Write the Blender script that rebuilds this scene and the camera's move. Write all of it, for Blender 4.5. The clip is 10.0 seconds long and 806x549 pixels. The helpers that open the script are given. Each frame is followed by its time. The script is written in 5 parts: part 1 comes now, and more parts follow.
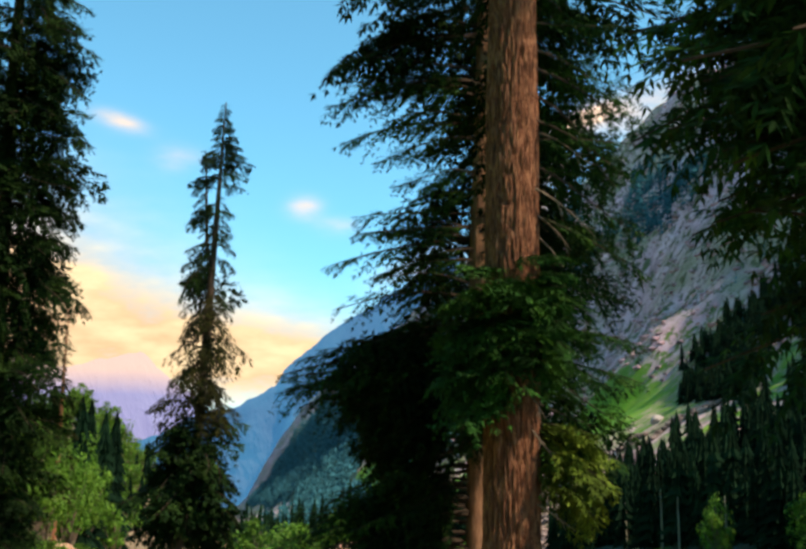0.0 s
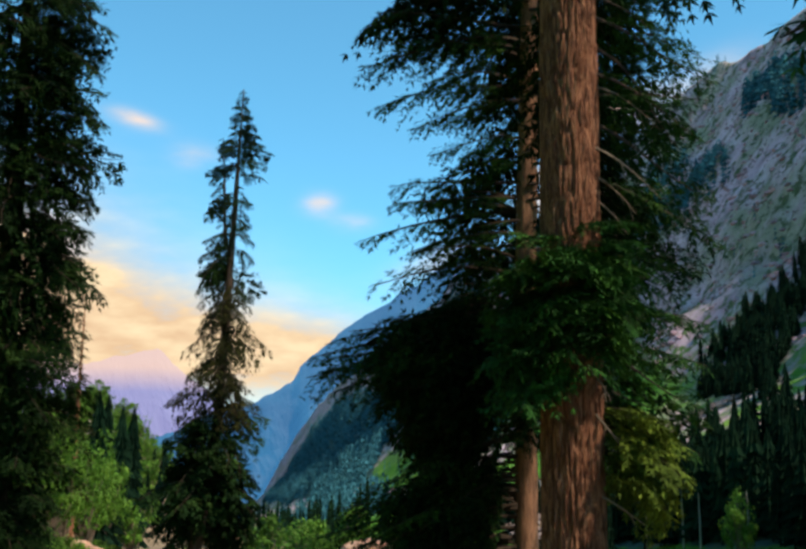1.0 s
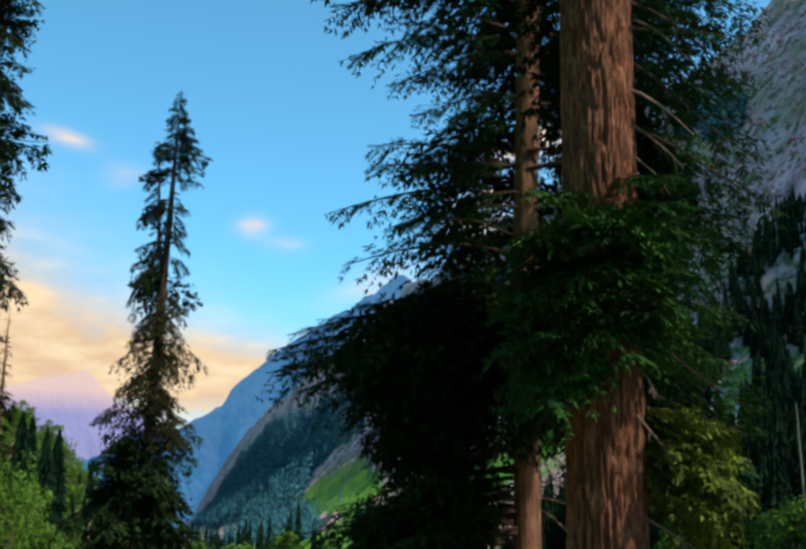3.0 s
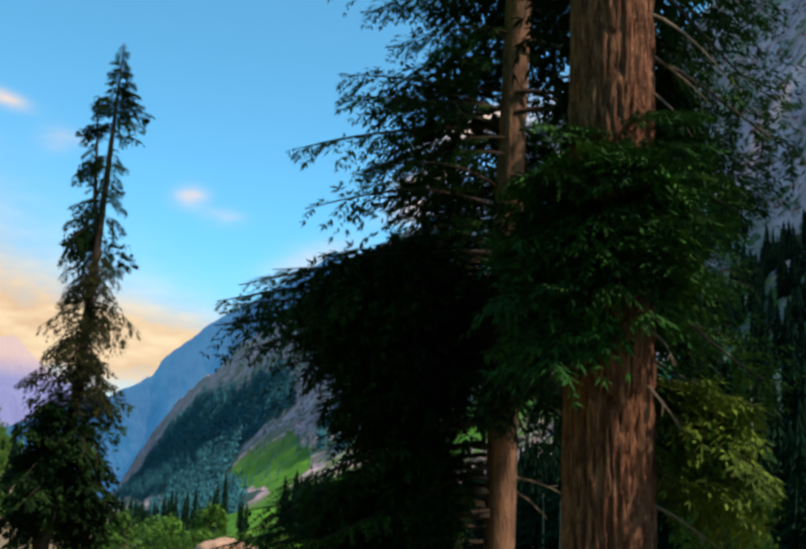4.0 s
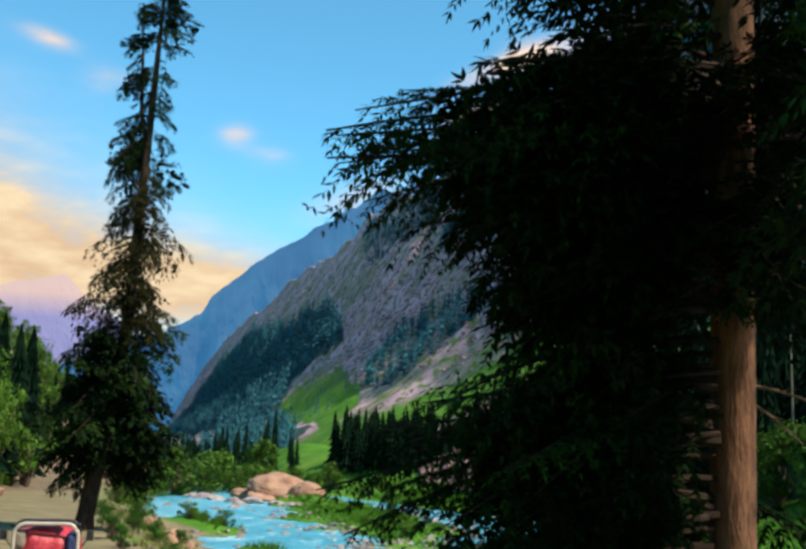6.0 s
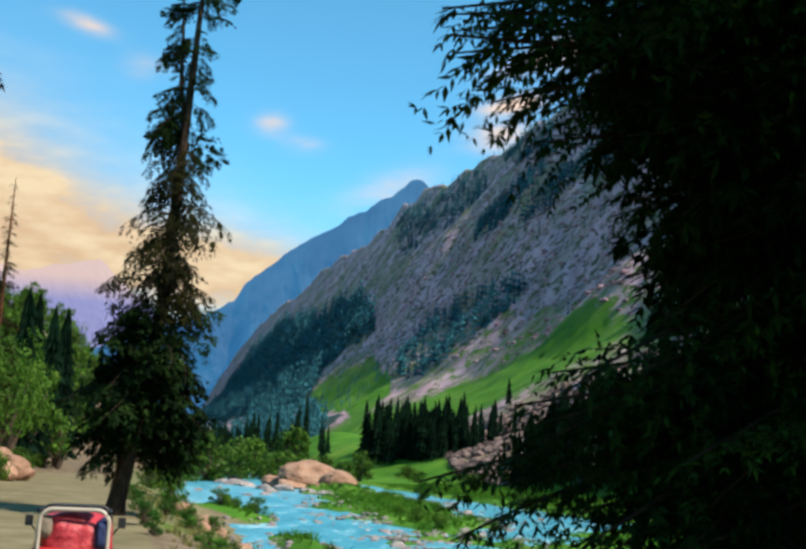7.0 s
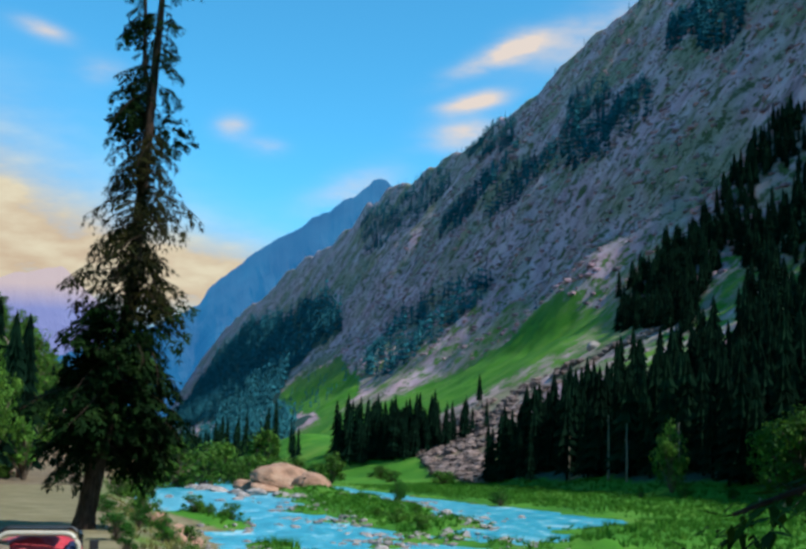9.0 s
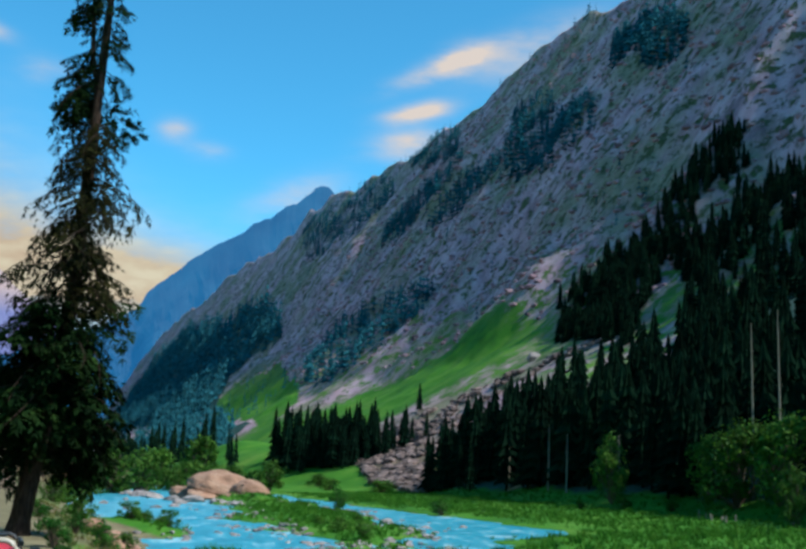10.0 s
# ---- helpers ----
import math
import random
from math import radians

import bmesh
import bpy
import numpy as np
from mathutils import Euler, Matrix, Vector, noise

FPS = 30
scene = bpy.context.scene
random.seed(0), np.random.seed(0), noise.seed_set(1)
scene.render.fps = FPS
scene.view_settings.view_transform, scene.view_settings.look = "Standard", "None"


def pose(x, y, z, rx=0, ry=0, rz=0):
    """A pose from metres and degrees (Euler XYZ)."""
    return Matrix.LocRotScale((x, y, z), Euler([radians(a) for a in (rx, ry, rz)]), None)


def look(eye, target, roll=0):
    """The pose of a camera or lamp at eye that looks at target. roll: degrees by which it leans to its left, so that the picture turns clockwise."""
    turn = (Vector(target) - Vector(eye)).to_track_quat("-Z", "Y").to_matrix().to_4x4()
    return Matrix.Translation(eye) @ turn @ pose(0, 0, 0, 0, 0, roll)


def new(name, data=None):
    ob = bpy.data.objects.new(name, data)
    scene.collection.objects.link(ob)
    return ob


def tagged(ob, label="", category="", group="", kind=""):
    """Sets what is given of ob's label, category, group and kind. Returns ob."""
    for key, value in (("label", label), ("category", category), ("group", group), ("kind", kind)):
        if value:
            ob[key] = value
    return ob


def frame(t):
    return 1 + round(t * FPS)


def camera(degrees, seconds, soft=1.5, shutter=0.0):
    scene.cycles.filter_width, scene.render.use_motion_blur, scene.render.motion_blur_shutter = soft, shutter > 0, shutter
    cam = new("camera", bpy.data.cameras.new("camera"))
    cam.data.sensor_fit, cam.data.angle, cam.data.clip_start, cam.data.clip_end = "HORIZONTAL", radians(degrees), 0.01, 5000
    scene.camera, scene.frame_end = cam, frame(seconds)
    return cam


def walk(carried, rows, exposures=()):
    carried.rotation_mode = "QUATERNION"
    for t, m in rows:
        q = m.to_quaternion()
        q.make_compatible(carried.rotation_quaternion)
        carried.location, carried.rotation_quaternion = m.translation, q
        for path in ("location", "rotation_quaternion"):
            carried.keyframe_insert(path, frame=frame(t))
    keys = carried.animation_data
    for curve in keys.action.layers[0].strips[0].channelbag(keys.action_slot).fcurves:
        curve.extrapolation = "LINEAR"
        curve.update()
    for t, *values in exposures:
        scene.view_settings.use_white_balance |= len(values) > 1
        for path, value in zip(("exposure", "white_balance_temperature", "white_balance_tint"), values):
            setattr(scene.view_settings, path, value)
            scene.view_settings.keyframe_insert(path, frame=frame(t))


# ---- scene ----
cam = camera(38.56, 10.0, soft=3.1)
PATH = [
    (0, 0.000, 0.000, 0.000, 103.000, 0.000, 0.000),
    (0.5, -0.244, 0.924, 0.000, 102.986, 0.140, 0.421),
    (1, -0.459, 1.785, 0.008, 102.815, 0.076, 0.803),
    (1.5, -0.644, 2.598, 0.045, 102.853, -0.329, 0.242),
    (2, -0.812, 3.424, 0.072, 103.485, 0.759, 0.098),
    (2.5, -1.000, 4.275, 0.067, 104.034, 0.984, -1.041),
    (4, -1.489, 7.100, 0.152, 102.987, -1.509, -6.224),
    (4.5, -1.663, 8.147, 0.127, 101.883, -1.378, -7.484),
    (5, -1.814, 9.253, 0.116, 101.618, -1.254, -6.300),
    (5.5, -2.004, 10.430, 0.101, 100.296, -1.135, -5.428),
    (6, -2.252, 11.824, 0.124, 99.799, -1.548, -3.912),
    (7.5, -2.975, 15.271, 0.065, 99.154, -2.838, -2.128),
    (8, -3.174, 16.314, 0.191, 99.492, -1.747, -2.181),
    (8.5, -3.343, 17.494, 0.136, 99.314, -1.500, -3.207),
    (9, -3.592, 18.269, 0.102, 99.303, -1.159, -3.976),
    (9.5, -3.840, 19.176, 0.055, 99.493, -1.027, -5.264),
    (10, -4.094, 19.949, 0.009, 99.818, -1.851, -7.063),
]
walk(cam, [(t, pose(*p)) for t, *p in PATH], [(0, 1.28, 7600, 9), (0.5, 1.10, 7100, 9), (3, 0.98, 6700, 9), (6, 0.93, 6750, 9), (7.5, 0.84, 6350, 6), (9, 0.70, 5700, 2), (10, 0.60, 5600, 1)])

# ---------------------------------------------------------------- light
SUN_AZ, SUN_EL = 119.0, 48.0        # compass degrees from +y towards +x


def along(az, el):
    a, e = radians(az), radians(el)
    return Vector((math.sin(a) * math.cos(e), math.cos(a) * math.cos(e), math.sin(e)))


def build_world():
    w = bpy.data.worlds.new("sky")
    scene.world = w
    w.use_nodes = True
    nt = w.node_tree
    nt.nodes.clear()
    n, l = nt.nodes.new, nt.links.new
    out, bg = n("ShaderNodeOutputWorld"), n("ShaderNodeBackground")
    sky = n("ShaderNodeTexSky")
    sky.sky_type, sky.sun_disc = "NISHITA", False
    sky.sun_elevation, sky.sun_rotation = radians(SUN_EL), radians(SUN_AZ)
    sky.altitude, sky.air_density, sky.dust_density, sky.ozone_density = 2200, 1.0, 0.4, 3.0
    bg.inputs["Strength"].default_value = 0.12
    tc = n("ShaderNodeTexCoord")
    nrm = n("ShaderNodeVectorMath"); nrm.operation = "NORMALIZE"
    l(tc.outputs["Generated"], nrm.inputs[0])
    mp = n("ShaderNodeMapping"); mp.inputs["Scale"].default_value = (8, 8, 24)
    mp.inputs["Rotation"].default_value = (0, radians(8), 0)
    l(nrm.outputs[0], mp.inputs[0])
    wisps = n("ShaderNodeTexNoise")
    wisps.inputs["Scale"].default_value, wisps.inputs["Detail"].default_value, wisps.inputs["Roughness"].default_value = 2.2, 6, 0.55
    l(mp.outputs[0], wisps.inputs["Vector"])

    def math_node(op, a, b=None, clamp=False):
        m = n("ShaderNodeMath"); m.operation = op; m.use_clamp = clamp
        for k, v in enumerate((a, b)):
            if v is None:
                continue
            if isinstance(v, (int, float)):
                m.inputs[k].default_value = v
            else:
                l(v, m.inputs[k])
        return m.outputs[0]

    def dot(v):
        m = n("ShaderNodeVectorMath"); m.operation = "DOT_PRODUCT"
        l(nrm.outputs[0], m.inputs[0]); m.inputs[1].default_value = v
        return m.outputs["Value"]

    def blob(az, el, wide, tall, tilt=0.0):
        """A soft patch of cloud round a direction, wide and tall in degrees."""
        c = along(az, el)
        side = Vector((math.cos(radians(az)), -math.sin(radians(az)), 0))
        up = c.cross(side) * -1 if c.cross(side).z < 0 else c.cross(side)
        t = radians(tilt)
        u, v = side * math.cos(t) + up * math.sin(t), up * math.cos(t) - side * math.sin(t)
        a = math_node("POWER", math_node("DIVIDE", dot(u), radians(wide)), 2.0)
        b = math_node("POWER", math_node("DIVIDE", math_node("SUBTRACT", dot(v), 0.0), radians(tall)), 2.0)
        r = math_node("ADD", a, b)
        front = math_node("GREATER_THAN", dot(c), 0.3)
        return math_node("MULTIPLY", math_node("POWER", 2.718, math_node("MULTIPLY", r, -1.0)), front)

    def add_all(items):
        total = items[0]
        for i in items[1:]:
            total = math_node("ADD", total, i)
        return total

    puffs = add_all([math_node("MULTIPLY", blob(*b), g) for g, b in (
        (0.45, (-14.6, 20.0, 1.1, 0.36, -14)), (0.30, (-11.6, 18.4, 1.0, 0.5, 0)), (0.45, (-5.1, 16.25, 0.75, 0.5, 0)),
        (0.25, (-3.4, 15.4, 0.9, 0.4, 0)), (0.8, (8.6, 20.1, 2.3, 0.45, 22)), (0.9, (9.5, 20.5, 1.1, 0.6, 20)), (1.0, (7.2, 17.8, 1.4, 0.4, 12)),
        (0.6, (6.8, 16.3, 1.7, 0.7, 12)), (0.4, (1.2, 13.4, 2.2, 0.8, 20)), (0.5, (13.5, 21.0, 3.0, 1.0, 20)))])
    ragged = math_node("MULTIPLY_ADD", wisps.outputs["Fac"], 4.2)
    ragged.node.inputs[2].default_value = -1.05
    puff_mask = math_node("MULTIPLY", puffs, ragged, True)
    bank = add_all([math_node("MULTIPLY", blob(*b), g) for g, b in (
        (1.5, (-21.0, 11.0, 8.0, 4.8, -14)), (1.0, (-10.0, 9.0, 6.5, 2.7, -10)), (0.8, (-3.5, 8.6, 5.0, 2.0, -6)))])
    streak = math_node("MULTIPLY_ADD", wisps.outputs["Fac"], 1.5)
    streak.node.inputs[2].default_value = 0.2
    bank_mask = math_node("MULTIPLY", bank, streak, True)

    def mixed(fac, a, col):
        m = n("ShaderNodeMix"); m.data_type = "RGBA"
        l(fac, m.inputs[0]); l(a, m.inputs[6]); m.inputs[7].default_value = (*col, 1)
        return m.outputs[2]

    tint = n("ShaderNodeMix"); tint.data_type, tint.blend_type = "RGBA", "MULTIPLY"
    tint.inputs[0].default_value = 1.0
    l(sky.outputs[0], tint.inputs[6]); tint.inputs[7].default_value = (0.60, 1.22, 1.16, 1)
    tone = n("ShaderNodeValToRGB")
    tone.color_ramp.elements[0].position, tone.color_ramp.elements[0].color = 0.36, (0.80, 0.56, 0.36, 1)
    tone.color_ramp.elements[1].position, tone.color_ramp.elements[1].color = 0.64, (1.0, 0.80, 0.54, 1)
    l(wisps.outputs["Fac"], tone.inputs[0])
    bright = n("ShaderNodeVectorMath"); bright.operation = "SCALE"; bright.inputs["Scale"].default_value = 4.3
    l(tone.outputs[0], bright.inputs[0])
    warm = n("ShaderNodeMix"); warm.data_type = "RGBA"
    l(bank_mask, warm.inputs[0]); l(tint.outputs[2], warm.inputs[6]); l(bright.outputs[0], warm.inputs[7])
    c1 = warm.outputs[2]
    c2 = mixed(puff_mask, c1, (4.5, 3.5, 2.9))
    l(c2, bg.inputs["Color"])
    l(bg.outputs[0], out.inputs["Surface"])


build_world()
sun_data = bpy.data.lights.new("sun", "SUN")
sun_data.energy, sun_data.angle, sun_data.color = 3.7, radians(3), (1.0, 0.9, 0.76)
sun = new("sun", sun_data)
sun.matrix_world = look(along(SUN_AZ, SUN_EL) * 50, (0, 0, 0))


# ---------------------------------------------------------------- materials
def material(name, stops, scale=4.0, rough=0.85, bump=0.3, bump_scale=None, stretch=(1, 1, 1), spread=0.12, fine=0.35, metal=0.0, distance=0.02, translucent=0.0, gloss=0.3):
    """A surface whose colour runs through the stops by noise at two scales, with relief and a change from piece to piece."""
    m = bpy.data.materials.new(name)
    m.use_nodes = True
    nt = m.node_tree
    n, l = nt.nodes.new, nt.links.new
    p = nt.nodes["Principled BSDF"]
    tc, mp = n("ShaderNodeNewGeometry"), n("ShaderNodeMapping")
    mp.inputs["Scale"].default_value = stretch
    l(tc.outputs["Position"], mp.inputs[0])
    big, small = n("ShaderNodeTexNoise"), n("ShaderNodeTexNoise")
    big.inputs["Scale"].default_value, big.inputs["Detail"].default_value = scale, 5
    small.inputs["Scale"].default_value, small.inputs["Detail"].default_value = scale * 7.3, 4
    l(mp.outputs[0], big.inputs["Vector"]); l(mp.outputs[0], small.inputs["Vector"])
    mix = n("ShaderNodeMix"); mix.data_type = "FLOAT"
    mix.inputs[0].default_value = fine
    l(big.outputs["Fac"], mix.inputs[2]); l(small.outputs["Fac"], mix.inputs[3])
    ramp = n("ShaderNodeValToRGB")
    els = ramp.color_ramp.elements
    while len(els) < len(stops):
        els.new(0.5)
    for k, c in enumerate(stops):
        els[k].position = 0.32 + 0.36 * k / max(1, len(stops) - 1)
        els[k].color = (*c, 1)
    l(mix.outputs[0], ramp.inputs[0])
    info = n("ShaderNodeObjectInfo")
    hsv = n("ShaderNodeHueSaturation")
    val = n("ShaderNodeMapRange")
    val.inputs["To Min"].default_value, val.inputs["To Max"].default_value = 1 - spread, 1 + spread
    l(tc.outputs["Random Per Island"], val.inputs["Value"])
    own, both = n("ShaderNodeMapRange"), n("ShaderNodeMath")
    own.inputs["To Min"].default_value, own.inputs["To Max"].default_value = 1 - spread * 0.6, 1 + spread * 0.6
    l(info.outputs["Random"], own.inputs["Value"])
    both.operation = "MULTIPLY"
    l(val.outputs[0], both.inputs[0]); l(own.outputs[0], both.inputs[1])
    l(both.outputs[0], hsv.inputs["Value"]); l(ramp.outputs[0], hsv.inputs["Color"])
    l(hsv.outputs[0], p.inputs["Base Color"])
    p.inputs["Roughness"].default_value, p.inputs["Metallic"].default_value = rough, metal
    p.inputs["Specular IOR Level"].default_value = gloss
    if bump:
        b, bn = n("ShaderNodeBump"), n("ShaderNodeTexNoise")
        bn.inputs["Scale"].default_value, bn.inputs["Detail"].default_value = bump_scale or scale * 5, 6
        l(mp.outputs[0], bn.inputs["Vector"])
        b.inputs["Strength"].default_value, b.inputs["Distance"].default_value = bump, distance
        l(bn.outputs["Fac"], b.inputs["Height"]); l(b.outputs[0], p.inputs["Normal"])
    if translucent:
        t, ms, o = n("ShaderNodeBsdfTranslucent"), n("ShaderNodeMixShader"), nt.nodes["Material Output"]
        l(hsv.outputs[0], t.inputs["Color"])
        ms.inputs[0].default_value = translucent
        l(p.outputs[0], ms.inputs[1]); l(t.outputs[0], ms.inputs[2]); l(ms.outputs[0], o.inputs["Surface"])
    return m


BARK = material("fir_bark", [(0.02, 0.008, 0.006), (0.15, 0.058, 0.032), (0.37, 0.17, 0.095)], 24, 0.95, 1.0, 55, (1, 1, 0.13), distance=0.06, gloss=0.1)
BARK_PALE = material("pale_bark", [(0.045, 0.021, 0.012), (0.145, 0.066, 0.036), (0.25, 0.125, 0.072)], 12, 0.95, 0.8, 30, (1, 1, 0.25), distance=0.03)
# a darker bark, for the lone fir and the dense fir
BARK_DARK = material("dark_fir_bark", [(0.010, 0.007, 0.006), (0.038, 0.024, 0.018), (0.085, 0.055, 0.04)], 9, 0.95, 0.9, 34, (1, 1, 0.25), distance=0.05, gloss=0.1)
TWIG = material("dry_twig", [(0.07, 0.05, 0.035), (0.16, 0.11, 0.08)], 9, 0.9, 0.3)
LIMB = material("bough_wood", [(0.018, 0.012, 0.009), (0.05, 0.033, 0.024)], 9, 0.95, 0.3, gloss=0.1)
NEEDLE = material("fir_needles", [(0.004, 0.013, 0.004), (0.010, 0.032, 0.006), (0.034, 0.074, 0.010)], 1.1, 0.85, 0, spread=0.5, translucent=0.12, gloss=0.06)
NEEDLE_FRESH = material("young_fir_needles", [(0.004, 0.018, 0.004), (0.011, 0.042, 0.006), (0.034, 0.085, 0.010)], 2.0, 0.8, 0, spread=0.5, translucent=0.08, gloss=0.08)
# near-black needles; inside the slim fir they also stand in for shade
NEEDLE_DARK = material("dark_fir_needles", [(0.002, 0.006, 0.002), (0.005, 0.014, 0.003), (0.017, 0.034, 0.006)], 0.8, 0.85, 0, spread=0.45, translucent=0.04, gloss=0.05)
NEEDLE_OLIVE = material("olive_fir_needles", [(0.022, 0.036, 0.005), (0.055, 0.082, 0.009), (0.12, 0.15, 0.018)], 2.0, 0.8, 0, spread=0.45, translucent=0.15, gloss=0.08)
NEEDLE_DRY = material("half_dry_needles", [(0.005, 0.007, 0.003), (0.014, 0.014, 0.004), (0.036, 0.030, 0.009)], 0.8, 0.85, 0, spread=0.4, translucent=0.06, gloss=0.05)
# distant haze is put into these needles as a lighter blue-green
SPRUCE_HAZED = material("hazed_fir_needles", [(0.019, 0.074, 0.095), (0.030, 0.112, 0.14), (0.042, 0.142, 0.17)], 0.05, 0.95, 0, spread=0.5, gloss=0.02)
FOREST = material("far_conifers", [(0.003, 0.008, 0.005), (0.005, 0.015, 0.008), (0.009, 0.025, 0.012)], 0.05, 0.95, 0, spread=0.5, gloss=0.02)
LEAF = material("broad_leaves", [(0.026, 0.068, 0.009), (0.058, 0.13, 0.014), (0.125, 0.205, 0.026)], 0.7, 0.6, 0, spread=0.4, translucent=0.3, gloss=0.12)
LEAF_DARK = material("willow_leaves", [(0.012, 0.055, 0.006), (0.03, 0.10, 0.010), (0.07, 0.165, 0.018)], 0.5, 0.6, 0, spread=0.4, translucent=0.2, gloss=0.1)
WEEDS = material("dry_weeds", [(0.10, 0.11, 0.03), (0.20, 0.19, 0.06), (0.30, 0.26, 0.10)], 0.6, 0.8, 0, spread=0.4, translucent=0.2, gloss=0.05)
GRASS = material("grass_blades", [(0.024, 0.095, 0.007), (0.05, 0.145, 0.010), (0.095, 0.185, 0.018)], 0.3, 0.7, 0, spread=0.35, translucent=0.15, gloss=0.1)
ROCK = material("river_boulder", [(0.12, 0.10, 0.09), (0.24, 0.20, 0.19), (0.38, 0.33, 0.31)], 1.2, 0.85, 0.6, 6, spread=0.25, distance=0.05)
ROCK_SCREE = material("scree_rock", [(0.05, 0.036, 0.033), (0.135, 0.095, 0.085), (0.25, 0.18, 0.16)], 0.25, 0.9, 0.4, 2, spread=0.4, distance=0.1, gloss=0.1)
ROCK_FACE = material("mountain_rock", [(0.13, 0.08, 0.092), (0.30, 0.18, 0.205), (0.42, 0.27, 0.285)], 0.03, 0.95, 0.4, 0.6, spread=0.3, distance=0.6, gloss=0.05)
ROCK_RED = material("red_boulder", [(0.20, 0.10, 0.06), (0.36, 0.20, 0.13), (0.46, 0.30, 0.21)], 0.35, 0.85, 0.7, 1.6, spread=0.2, distance=0.15)


# ---------------------------------------------------------------- the lie of the land
AXIS, ACROSS, FOOT = Vector((-0.2098, 0.9777, 0)), Vector((0.9777, 0.2098, 0)), Vector((72, 210, 0))
WATER_Z = -7.0
PROFILE_D = [-1500, -700, -400, -200, -135, -124, -121.5, -112.2, -110.0, -104, -100, -94, -47, -40, -20, 0, 30, 120, 200, 386, 440, 700, 1500]
PROFILE_Z = [420, 260, 150, 40, 2.0, -2.4, -3.12, -3.12, -3.5, -6.4, -7.6, -8.3, -8.3, -6.9, -6.4, -5.2, 8, 60, 140, 455, 440, 380, 300]


def to_world(s, d, z=0.0):
    v = FOOT + AXIS * s + ACROSS * d
    return Vector((v.x, v.y, z))


def to_plan(x, y):
    v = Vector((x, y, 0)) - FOOT
    return v.dot(AXIS), v.dot(ACROSS)


def smooth(a, b, x):
    t = min(1.0, max(0.0, (x - a) / (b - a)))
    return t * t * (3 - 2 * t)


def inside(poly, s, d):
    """Whether a place of the plan lies within a polygon."""
    hit = False
    for (a, b), (e, f) in zip(poly, poly[1:] + poly[:1]):
        if (b > d) != (f > d) and s < (e - a) * (d - b) / (f - b) + a:
            hit = not hit
    return hit


# the far forest and the grassy hill below it, as outlines in the plan
FAR_FOREST = [(3300, 270), (2871, 318), (2331, 290), (1932, 282), (1528, 262), (1325, 222), (1332, 206), (1432, 179), (1226, 133), (1299, 98), (1855, 115), (3300, 160)]
LOW_FOREST = [(1235, 96), (900, 84), (760, 76), (700, 40), (560, 10), (900, 0), (1300, 20)]
GREEN_HILL = [(1240, 133), (1240, 156), (1067, 170), (830, 132), (700, 100), (640, 60), (760, 80), (1039, 100)]
ISLANDS = [(4, -69.5, 84, 11.5, 2.1, 0.145), (-43, -98.5, 8, 4, 1.65, 0.0), (84, -62, 22, 7, 1.65, 0.1), (-80, -72, 9, 6, 1.65, 0.4), (-84, -97, 12, 3, 1.4, 0.0)]


def isle(s, d, row, power):
    """How much of an island is at this place, 0 to 1; row: centre, half length, half width, height, slant."""
    cs, cd, ls, ld, h, slant = row
    far = ((s - cs) / ls) ** 2 + ((d - cd - slant * (s - cs)) / ld) ** 2
    far *= max(0.45, 1 + 1.1 * noise.noise((s / 13, d / 5, cs)) + 0.7 * noise.noise((s / 4, d / 2, cs)))
    return math.exp(-max(0.0, far) ** power)


def river_side(s, d):
    """The distance across the valley, shifted where the meadow pushes out into the river."""
    return d + 25 * smooth(-22, -58, s) * smooth(-97, -76, d) * (1 - smooth(-40, 0, d))


